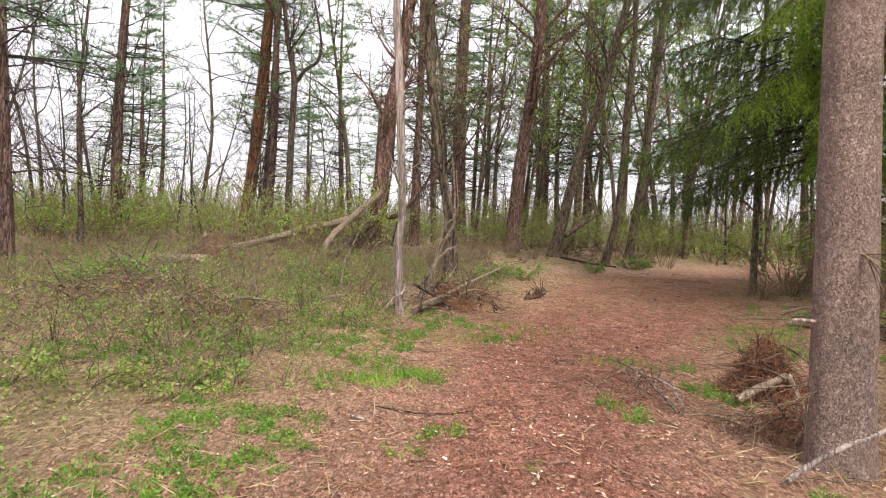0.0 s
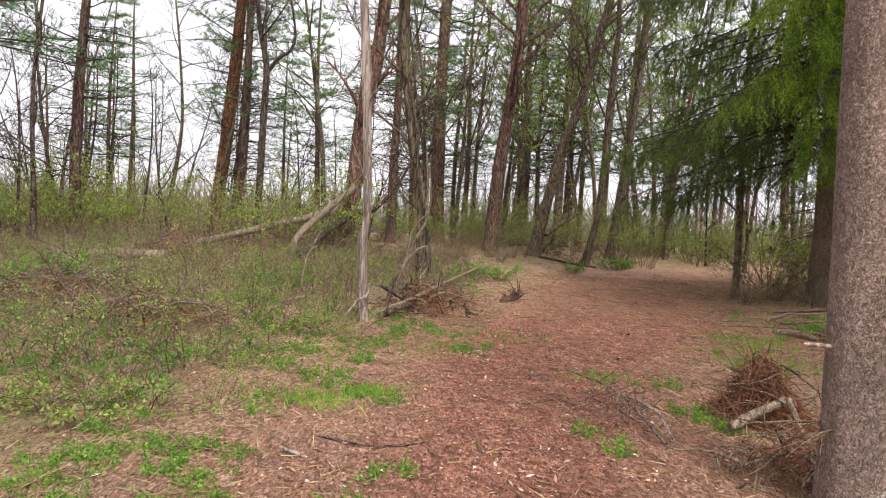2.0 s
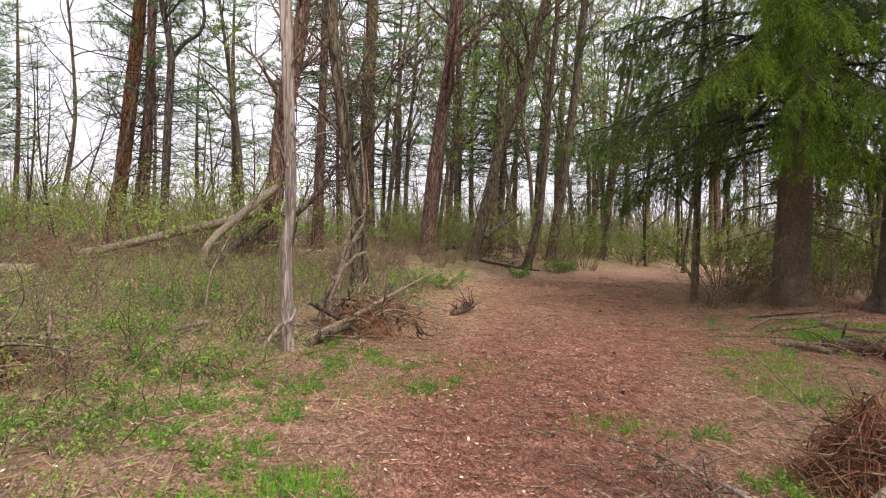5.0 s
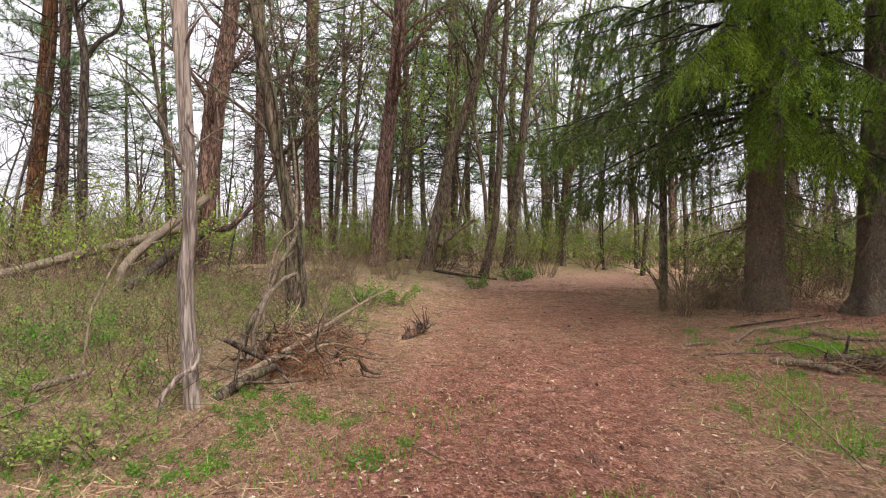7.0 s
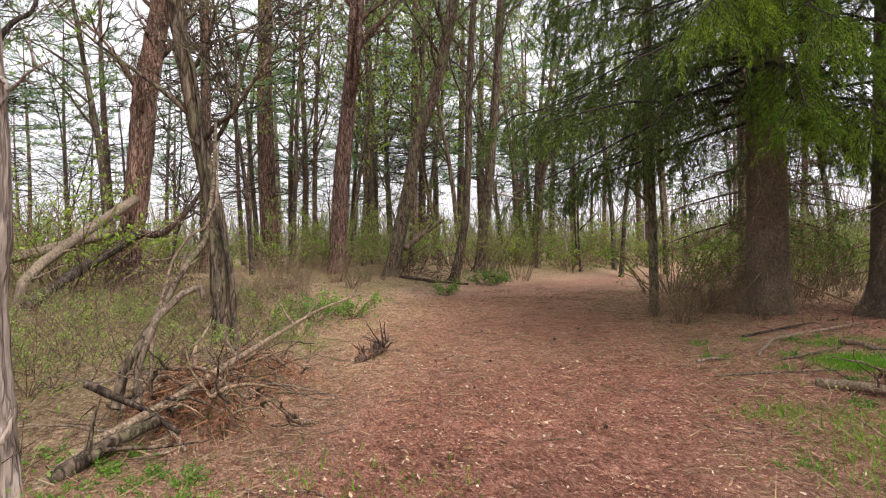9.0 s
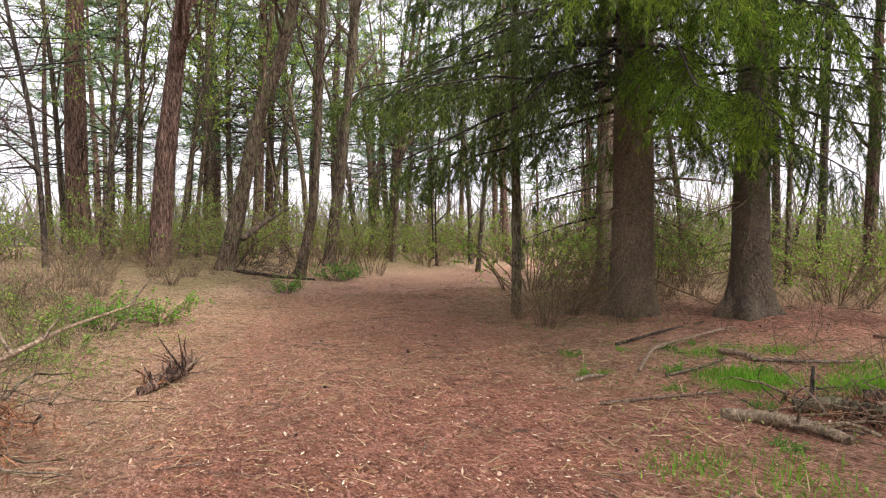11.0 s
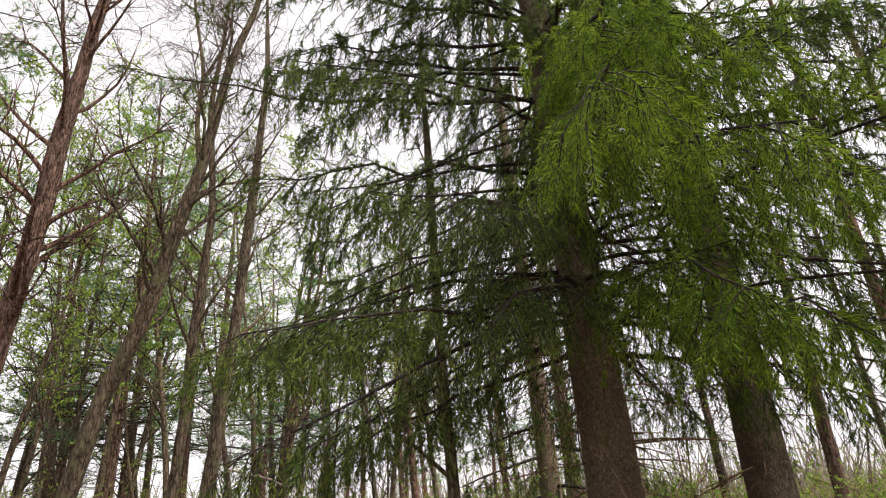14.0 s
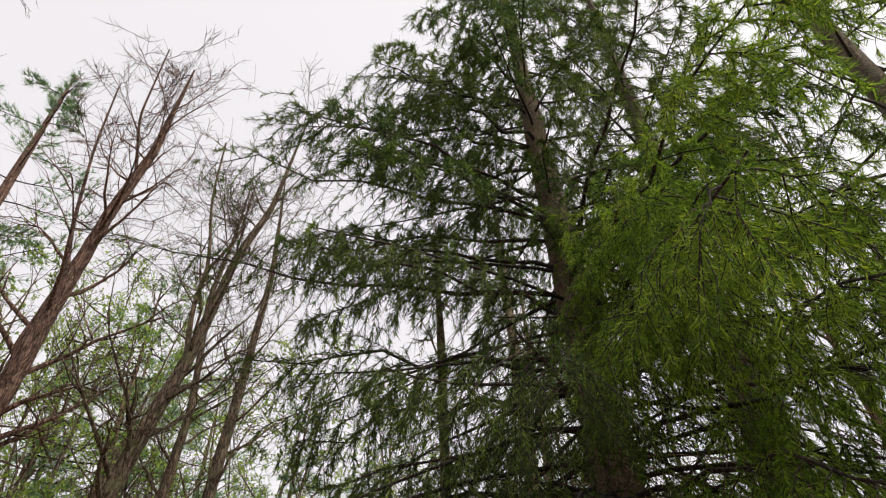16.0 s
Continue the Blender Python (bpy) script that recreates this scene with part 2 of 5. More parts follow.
class Soup:
    """Collects tubes and leaf blades and turns them into one mesh."""

    def __init__(self):
        self.tubes, self.blades, self.needles = {}, [], []

    def tube(self, pts, radii, sides=4):
        pts = np.asarray(pts, float)
        self.tubes.setdefault((len(pts), sides), []).append((pts, np.broadcast_to(np.asarray(radii, float), (len(pts),))))

    def leaves(self, base, way, side, length, width):
        self.blades.append([np.asarray(a, float) for a in (base, way, side, length, width)])

    def spikes(self, base, way, side, length, width):
        self.needles.append([np.asarray(a, float) for a in (base, way, side, length, width)])

    def mesh(self, name, material, smooth=True):
        verts, faces, sizes, count, flat = [], [], [], 0, []
        for (n, sides), some in self.tubes.items():
            p = np.stack([a for a, _ in some])
            r = np.stack([b for _, b in some])
            t = unit(np.gradient(p, axis=1))
            mean = unit(t.mean(1))
            ref = np.where(np.abs(mean[:, 2:3]) > 0.8, (1.0, 0.0, 0.0), (0.0, 0.0, 1.0))[:, None, :]
            u = unit(np.cross(t, np.broadcast_to(ref, t.shape)))
            v = np.cross(t, u)
            a = np.arange(sides) * 2 * np.pi / sides
            ring = p[:, :, None] + r[:, :, None, None] * (u[:, :, None] * np.cos(a)[:, None] + v[:, :, None] * np.sin(a)[:, None])
            verts.append(ring.reshape(-1, 3))
            i, j, k = np.meshgrid(np.arange(len(some)), np.arange(n - 1), np.arange(sides), indexing="ij")
            at = lambda jj, kk: count + (i * n + jj) * sides + kk % sides
            q = np.stack([at(j, k), at(j, k + 1), at(j + 1, k + 1), at(j + 1, k)], -1).reshape(-1, 4)
            faces.append(q.ravel())
            sizes.append(np.full(len(q), 4))
            flat.append(np.full(len(q), smooth))
            count += ring.size // 3
        for base, way, side, length, width in self.blades:
            k = len(base)
            tip = base + way * length[:, None]
            mid = base + way * (length * 0.45)[:, None]
            w = side * (width * 0.5)[:, None]
            verts.append(np.stack([base, mid - w, tip, mid + w], 1).reshape(-1, 3))
            faces.append((count + np.arange(4 * k)))
            sizes.append(np.full(k, 4))
            flat.append(np.full(k, False))
            count += 4 * k
        for base, way, side, length, width in self.needles:
            k = len(base)
            tip = base + way * length[:, None]
            w = side * (width * 0.5)[:, None]
            verts.append(np.stack([base - w, base + w, tip], 1).reshape(-1, 3))
            faces.append((count + np.arange(3 * k)))
            sizes.append(np.full(k, 3))
            flat.append(np.full(k, False))
            count += 3 * k
        return raw_mesh(name, np.concatenate(verts), np.concatenate(faces), np.concatenate(sizes), np.concatenate(flat), material)


def raw_mesh(name, verts, loops, sizes, smooth, material):
    me = bpy.data.meshes.new(name)
    me.vertices.add(len(verts))
    me.vertices.foreach_set("co", verts.astype(np.float32).ravel())
    me.loops.add(len(loops))
    me.loops.foreach_set("vertex_index", loops.astype(np.int32))
    me.polygons.add(len(sizes))
    me.polygons.foreach_set("loop_start", (np.cumsum(sizes) - sizes).astype(np.int32))
    me.update(calc_edges=True)
    me.polygons.foreach_set("use_smooth", smooth.astype(bool))
    me.materials.append(material)
    me.validate()
    return me


def part(name, mesh, parent, label=""):
    ob = new(name, mesh)
    ob.parent = parent
    return tagged(ob, label)


def empty(name, x, y, z=0.0):
    ob = new(name)
    ob.empty_display_size = 0.2
    ob.location = (x, y, z)
    return ob


def grow(rng, start, way, length, n, bend=(0, 0, 0), wob=0.15):
    """Points of a branch that starts along way and bends."""
    pts = [np.asarray(start, float)]
    d = unit(way)
    for _ in range(n - 1):
        d = unit(d + np.asarray(bend) / n + rng.normal(0, wob, 3) / math.sqrt(n))
        pts.append(pts[-1] + d * length / (n - 1))
    return np.array(pts)


def along(pts, f):
    """The place and direction at the share f of a polyline."""
    k = min(int(f * (len(pts) - 1)), len(pts) - 2)
    g = f * (len(pts) - 1) - k
    return pts[k] * (1 - g) + pts[k + 1] * g, unit(pts[k + 1] - pts[k])


def fan(rng, n, up=0.0):
    v = rng.normal(0, 1, (n, 3))
    v[:, 2] += up
    return unit(v)


def across(rng, way):
    return unit(np.cross(way, rng.normal(0, 1, way.shape)))


# ---- lie of the land ----
LEFT_Y = [-40, 2, 4.5, 7.2, 9.3, 11.5, 15, 19.5, 23.5, 25.5, 28, 60]
LEFT_X = [-3.0, -0.95, -0.5, -0.2, 0.5, 1.3, 2.4, 4.2, 7.0, 10.0, 15.0, 60]
RIGHT_Y = [-40, 2, 3.9, 7, 8.5, 11, 14, 17, 21, 24, 26.5, 60]
RIGHT_X = [1.0, 1.6, 1.9, 2.9, 3.7, 5.4, 6.8, 7.4, 10.5, 13.0, 16.5, 62]
bumps = np.random.default_rng(5).uniform(0, 6.28, (9, 2))


def step(a, b, v):
    f = np.clip((v - a) / (b - a), 0, 1)
    return f * f * (3 - 2 * f)


def path_edge(x, y):
    """How far inside the path a place lies, in metres across it."""
    return np.minimum(x - np.interp(y, LEFT_Y, LEFT_X), np.interp(y, RIGHT_Y, RIGHT_X) - x)


def ground(x, y):
    x, y = np.asarray(x, float), np.asarray(y, float)
    left = np.interp(y, LEFT_Y, LEFT_X) - x
    right = x - np.interp(y, RIGHT_Y, RIGHT_X)
    z = 0.03 + 0.13 * step(10, 22, y)
    z = z + 0.27 * step(0.0, 2.6, left) * step(3.0, 8.5, y) + 0.10 * step(0, 10, left) * step(2, 8, y) + 0.2 * step(12, 22, y) * step(1, 8, left)
    z = z + 0.12 * step(0.3, 3.0, right) * step(6, 12, y)
    rough = 0.35 + 0.65 * step(-0.2, 0.8, -path_edge(x, y))
    for i, (a, b) in enumerate(bumps):
        k = 0.5 + 0.55 * i
        z = z + rough * 0.03 / (1 + 0.35 * i) * np.sin(k * (x * math.cos(a) + y * math.sin(a)) + b)
    return z


def axis_steps(lo, hi, fine, far):
    mid = np.arange(lo, hi + fine, fine)
    grow_by = [fine]
    while sum(grow_by) < far:
        grow_by.append(grow_by[-1] * 1.22)
    out = np.cumsum(grow_by)
    return np.concatenate([lo - out[::-1], mid, mid[-1] + out])


gx, gy = axis_steps(-8, 13, 0.13, 700), axis_steps(-3, 22, 0.13, 700)
GX, GY = np.meshgrid(gx, gy)
wild = np.random.default_rng(3).normal(0, 0.007, GX.shape)
GZ = ground(GX, GY) * np.exp(-np.maximum(0, np.hypot(GX, GY) - 60) / 60) + wild
nx, ny = len(gx), len(gy)
ii = (np.arange(ny - 1)[:, None] * nx + np.arange(nx - 1)[None]).ravel()
quads = np.stack([ii, ii + 1, ii + nx + 1, ii + nx], -1)
floor_mesh = raw_mesh("ground", np.stack([GX, GY, GZ], -1).reshape(-1, 3), quads.ravel(), np.full(len(quads), 4), np.ones(len(quads)), GROUND)
inside = path_edge(GX, GY)
under = np.maximum(np.exp(-(((GX - 10.5) / 3.6) ** 2 + ((GY - 12.2) / 3.0) ** 2)), np.exp(-(((GX - 7.4) / 3.2) ** 2 + ((GY - 8.9) / 2.6) ** 2)))
litter = np.clip(step(-1.9, 0.3, inside) * (0.55 + 0.45 * step(0.2, 1.0, inside)) * (1 - 0.3 * step(9.5, 13, GY)) * (1 - 0.3 * step(15, 19, GY)) + 0.95 * under, 0, 1)
lawn = step(0.3, 2.2, -inside) * (0.55 + 0.25 * np.sin(GX * 0.9 + 1.3 * np.sin(GY * 0.7)) * np.sin(GY * 0.8 + 0.5)) * (1 - under)
for key, values in (("path", litter), ("green", lawn)):
    at = floor_mesh.attributes.new(key, "FLOAT", "POINT")
    at.data.foreach_set("value", values.astype(np.float32).ravel())
tagged(new("ground", floor_mesh), "reddish needle-covered forest floor with dry grass and moss", "ground", kind="structure")


# ---- trees ----
def trunk_mesh(name, pts, radii, material, seed, sides=20, rings=60, lumps=0.05, flare=0.0, lobes=5, foot=0.35):
    """A trunk round a polyline, with an uneven surface and a flared foot."""
    rng = np.random.default_rng(seed)
    pts, radii = np.asarray(pts, float), np.asarray(radii, float)
    s = np.concatenate([[0], np.cumsum(np.linalg.norm(np.diff(pts, axis=0), axis=1))])
    f = np.linspace(0, 1, rings) ** 1.3 * s[-1]
    p = np.stack([np.interp(f, s, pts[:, i]) for i in range(3)], -1)
    for _ in range(2):
        p[1:-1] = (p[:-2] + 2 * p[1:-1] + p[2:]) / 4
    r = np.interp(f, s, radii)
    a = np.arange(sides) * 2 * np.pi / sides
    ph = rng.uniform(0, 6.28, 8)
    ang, hh = np.meshgrid(a, f)
    rr = r[:, None] * (1 + lumps * (np.sin(2 * ang + hh * 0.9 + ph[0]) + 0.7 * np.sin(3 * ang - hh * 1.7 + ph[1]) + 0.5 * np.sin(5 * ang + hh * 3.1 + ph[2])) + rng.normal(0, lumps * 0.45, ang.shape))
    if flare:
        rr = rr * (1 + flare * np.exp(-np.maximum(hh - foot, 0) / 0.24) * (1 + 0.55 * np.sin(lobes * ang + ph[3])) + 0.12 * flare * np.exp(-np.maximum(hh - foot, 0) / 0.9))
    t = unit(np.gradient(p, axis=0))
    u = unit(np.cross(t, (0.0, 1.0, 0.0)))
    v = np.cross(t, u)
    ring = p[:, None] + rr[..., None] * (u[:, None] * np.cos(ang)[..., None] + v[:, None] * np.sin(ang)[..., None])
    i, j = np.meshgrid(np.arange(rings - 1), np.arange(sides), indexing="ij")
    q = np.stack([i * sides + j, i * sides + (j + 1) % sides, (i + 1) * sides + (j + 1) % sides, (i + 1) * sides + j], -1).reshape(-1, 4)
    return raw_mesh(name, ring.reshape(-1, 3), q.ravel(), np.full(len(q), 4), np.ones(len(q)), material)


def pine_limb(rng, wood, green, start, way, length, r, light, size=0.2):
    pts = grow(rng, start, way, length, 6, (0, 0, 0.15), 0.16)
    wood.tube(pts, np.linspace(r, r * 0.25, 6), 4)
    bases, ways = [], []
    subs, tufts, per = (5, 2, 8) if light else (7, 3, 12)
    for f in np.linspace(0.3, 1.0, subs):
        p, d = along(pts, min(f, 0.999))
        for s in (-1, 1):
            side = unit(np.cross(d, (0, 0, 1.0))) * s
            sub = grow(rng, p, unit(d * 0.7 + side + rng.normal(0, 0.2, 3)), length * rng.uniform(0.12, 0.32), 3, (0, 0, 0.3), 0.2)
            wood.tube(sub, (r * 0.3, r * 0.2, 0.004), 3)
            for g in np.linspace(0.35, 1.0, tufts):
                q, e = along(sub, min(g, 0.999))
                bases.append(np.repeat(q[None], per, 0))
                ways.append(unit(e + fan(rng, per, 0.4) * 0.9))
    base, w = np.concatenate(bases), np.concatenate(ways)
    k = len(base)
    green.spikes(base, w, across(rng, w), rng.uniform(0.6, 1.2, k) * size, np.full(k, size * (0.06 if light else 0.07)))


def pine_model(seed, dia, tall, live, reach, n_live=30, n_dead=26, material=None, sides=14, rings=40, light=False):
    """A pine with bare whorls below and tiers of needles above."""
    rng = np.random.default_rng(seed)
    tree = empty("pine_tree", 0, 0)
    h = np.linspace(-0.4, tall, 12)
    axis = np.stack([0.12 * np.sin(h * 0.35 + seed), 0.1 * np.cos(h * 0.3 + seed), h], -1)
    radii = dia / 2 * np.interp(h / tall, [-0.1, 0, 0.1, 0.6, 1.0], [1.25, 1.12, 1.0, 0.65, 0.12])
    part("trunk", trunk_mesh("trunk", axis, radii, material or BARK_PINE, seed, sides, rings, 0.045, 0.2, foot=0.4), tree)
    wood, green = Soup(), Soup()
    for _ in range(n_dead):
        z = rng.uniform(2.0, live + 2.5)
        a = rng.uniform(0, 6.28)
        p = np.array([np.interp(z, h, axis[:, 0]), np.interp(z, h, axis[:, 1]), z])
        pts = grow(rng, p, (math.cos(a), math.sin(a), rng.uniform(-0.15, 0.35)), rng.uniform(0.4, 1.15) * reach, 6, (0, 0, -0.25), 0.3)
        wood.tube(pts, np.linspace(0.024, 0.005, 6), 4)
        for f in rng.uniform(0.2, 0.95, 2 if light else 7):
            q, d = along(pts, f)
            wood.tube(grow(rng, q, d + rng.normal(0, 0.6, 3), rng.uniform(0.3, 1.0), 4, (0, 0, -0.2), 0.25), np.linspace(0.009, 0.003, 4), 3)
    z = live
    for i in range(n_live):
        z = live + (tall - live) * ((i // 3 + rng.uniform(0, 0.5)) * 3 / n_live) ** 1.1
        if rng.uniform() < 0.18:
            continue
        a = i * 2.2 + rng.uniform(-0.7, 0.7)
        p = np.array([np.interp(z, h, axis[:, 0]), np.interp(z, h, axis[:, 1]), z])
        ln = reach * (1.0 - 0.7 * (z - live) / (tall - live)) * rng.uniform(0.45, 1.3)
        pine_limb(rng, wood, green, p, (math.cos(a), math.sin(a), rng.uniform(-0.12, 0.3)), ln, 0.03, light, 0.42 if light else 0.27)
    tagged(part("branchwork", wood.mesh("branchwork", TWIG_DARK_BACKLIT), tree, "bare dark grey-brown branches"), kind="stuff")
    tagged(part("foliage", green.mesh("foliage", NEEDLE_PINE), tree, "green needle tufts in flat tiers"), kind="stuff")
    return tree


def spray_limb(rng, tree, pts, r, twigs=26, hang=0.7, dense=46, size=0.1, bare=0.0, needle=None):
    """A spruce limb with hanging feathery side twigs, as a part with its needles."""
    n = len(pts)
    wood, green = Soup(), Soup()
    wood.tube(pts, np.linspace(r, 0.006, n), 5)
    total = np.linalg.norm(np.diff(pts, axis=0), axis=1).sum()
    for i in range(twigs):
        f = 0.14 + 0.86 * (i + rng.uniform(0, 1)) / twigs
        p, d = along(pts, min(f, 0.995))
        side = unit(np.cross(d, (0, 0, 1.0))) * (1 if i % 2 else -1)
        ln = (0.4 + 0.6 * (1 - f)) * min(1.5, 0.36 * total) * rng.uniform(0.5, 1.2)
        sub = grow(rng, p, unit(side * rng.uniform(0.4, 1.0) + d * 0.6 + (0, 0, -0.1)), ln, 5, (0, 0, -2.0 * hang), 0.22)
        wood.tube(sub, np.linspace(0.008, 0.002, 5), 3)
        arms = [sub]
        for g in rng.uniform(0.15, 0.95, 5):
            q, e = along(sub, g)
            arm = grow(rng, q, unit(e + rng.normal(0, 0.6, 3) + (0, 0, -0.4 * hang)), rng.uniform(0.18, 0.5), 3, (0, 0, -1.6 * hang), 0.2)
            wood.tube(arm, (0.004, 0.003, 0.0015), 3)
            arms.append(arm)
        for arm in arms:
            if rng.uniform() < max(bare, 0.75 * step(0.45, 0.2, f)):
                continue
            k = max(6, int(dense * (1.0 if arm is sub else 0.55)))
            g = rng.uniform(0.08, 1.0, k) * (len(arm) - 1.001)
            j = g.astype(int)
            base = arm[j] + (arm[j + 1] - arm[j]) * (g - j)[:, None]
            e = unit(arm[j + 1] - arm[j])
            way = unit(e * 0.9 + across(rng, e) * 0.75)
            green.spikes(base, way, across(rng, way), rng.uniform(0.65, 1.25, k) * size, np.full(k, size * 0.11))
    limb = part("limb", wood.mesh("limb", TWIG_DARK_BACKLIT), tree)
    tagged(part("needles", green.mesh("needles", needle or NEEDLE_SPRUCE), limb, "drooping green needle sprays"), kind="stuff")


def spruce_tree(x, y, dia, tall, seed, limbs, low, reach, aims=(), twigs=20, dense=26, size=0.11, lean=(0, 0), flare=0.35, label="", sides=40, rings=90, clear=None, material=None, needle=None):
    """A spruce; aims: limbs given as (height at the trunk, tip, share of bare twigs, size of needles)."""
    rng = np.random.default_rng(seed)
    z0 = float(ground(x, y))
    tree = empty("spruce_tree", x, y, z0)
    h = np.array([-0.35, 0.0, 0.6, 2, 4, 7, 11, 15, 25])
    h[-1] = tall
    axis = np.stack([lean[0] * h, lean[1] * h, h], -1)
    radii = dia / 2 * np.interp(h / tall, [-0.05, 0, 0.06, 0.5, 1.0], [1.2, 1.1, 1.0, 0.62, 0.08])
    part("trunk", trunk_mesh("trunk", axis, radii, material or BARK_SPRUCE, seed, sides, rings, 0.02, flare), tree)
    for z, tip, bare, fine in aims:
        a = np.array([lean[0] * z, lean[1] * z, z])
        b = np.asarray(tip, float) - (x, y, z0)
        f = np.linspace(0, 1, 9)[:, None]
        pts = a + (b - a) * f + np.array([0, 0, 1.0]) * (0.16 * np.linalg.norm(b - a) * f * (1 - f)) * np.sign(z - b[2] + 0.3)
        pts[1:-1] += rng.normal(0, 0.07, (7, 3))
        # young: tips on the open side, given needles with sunlight painted in
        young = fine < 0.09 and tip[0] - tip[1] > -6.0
        spray_limb(rng, tree, pts, 0.04, 44 if young else 36, 0.45 if bare > 0.25 else 0.8, 84 if young else 56, fine, bare, NEEDLE_LIT_PALE if young else needle)
    for i in range(limbs):
        u = (i + rng.uniform(0, 0.7)) / limbs
        z = low + (tall * 0.97 - low) * u ** 1.35
        a = i * 2.399 + rng.uniform(-0.3, 0.3)
        ln = reach * (1 - 0.85 * (z - low) / (tall - low)) * rng.uniform(0.7, 1.1) + 0.3
        p = np.array([lean[0] * z, lean[1] * z, z])
        w = np.array([math.cos(a), math.sin(a), -0.02])
        if clear is not None:
            tip = p[:2] + w[:2] * ln + (x, y)
            if tip[0] < clear[0] and tip[1] < clear[1] and z < clear[2]:
                ln *= 0.5
            toward = math.cos(a - 3.75)
            if x < 10 and toward > 0.86 and z < 11.5:
                ln *= 0.4 if z > 6.3 else 0.6
        pts = grow(rng, p, w, ln, 8, (0, 0, -0.7 + 0.5 * u), 0.12)
        pts[:, 2] += 0.10 * ln * np.linspace(0, 1, 8) ** 3
        spray_limb(rng, tree, pts, 0.04 * (1 - 0.6 * u), max(7, int(twigs * ln / reach)), 0.85, dense, size if z < 8 else size * 1.5, 0.05 if math.cos(a - 4.2) > 0.1 else 0.2, needle)
    dead = Soup()
    for _ in range(int((90 if dia > 0.5 else 26) * reach / 4)):
        z = rng.uniform(0.5, low + 1.5)
        a = rng.uniform(0, 6.28)
        pts = grow(rng, (lean[0] * z, lean[1] * z, z), (math.cos(a), math.sin(a), -0.1), rng.uniform(0.3, 1.6) * reach / 4 * (1 if dia > 0.5 else 0.4) + dia / 2, 6, (0, 0, -0.5), 0.2)
        dead.tube(pts, np.linspace(0.014, 0.003, 6), 4)
        for f in rng.uniform(0.3, 0.95, 5):
            q, d = along(pts, f)
            dead.tube(grow(rng, q, d + rng.normal(0, 0.6, 3), rng.uniform(0.15, 0.5), 4, (0, 0, -0.4), 0.2), np.linspace(0.005, 0.002, 4), 3)
    tagged(part("deadwood", dead.mesh("deadwood", TWIG_TAN), tree, "bare grey-tan dead twigs"), kind="stuff")
    return tagged(tree, label, "spruce tree")


def branching(rng, wood, pts, r, n1, n2, n3, reach, low=0.35, up=0.3, leaves=None, leaf=0.05):
    """Bare boughs, branches and twigs on a trunk line."""
    for i in range(n1):
        f = low + (1 - low) * (i + rng.uniform(0, 0.8)) / n1
        p, d = along(pts, min(f, 0.99))
        a = rng.uniform(0, 6.28)
        ln = reach * (1.1 - 0.5 * f) * rng.uniform(0.5, 1.15)
        b1 = grow(rng, p, unit(np.array([math.cos(a), math.sin(a), up]) + d * 0.3), ln, 7, (0, 0, 0.5), 0.34)
        r1 = r * (1.05 - f) * 0.42 + 0.008
        wood.tube(b1, np.linspace(r1, 0.005, 7), 5)
        for g in rng.uniform(0.2, 1.0, n2):
            q, e = along(b1, min(g, 0.99))
            l2 = ln * rng.uniform(0.25, 0.6)
            b2 = grow(rng, q, unit(e * 0.7 + rng.normal(0, 0.65, 3)), l2, 5, (0, 0, 0.15), 0.4)
            wood.tube(b2, np.linspace(max(r1 * 0.35, 0.009), 0.004, 5), 3)
            for k in rng.uniform(0.25, 1.0, n3):
                s, e2 = along(b2, min(k, 0.99))
                b3 = grow(rng, s, unit(e2 * 0.7 + rng.normal(0, 0.6, 3)), l2 * rng.uniform(0.3, 0.75), 3, (0, 0, 0.15), 0.3)
                wood.tube(b3, (0.006, 0.005, 0.003), 3)
                if leaves is not None:
                    m = 9
                    base = b3[rng.integers(0, 3, m)] + rng.normal(0, 0.03, (m, 3))
                    way = fan(rng, m, 0.2)
                    leaves.leaves(base, way, across(rng, way), rng.uniform(0.6, 1.3, m) * leaf, rng.uniform(0.4, 0.7, m) * leaf)


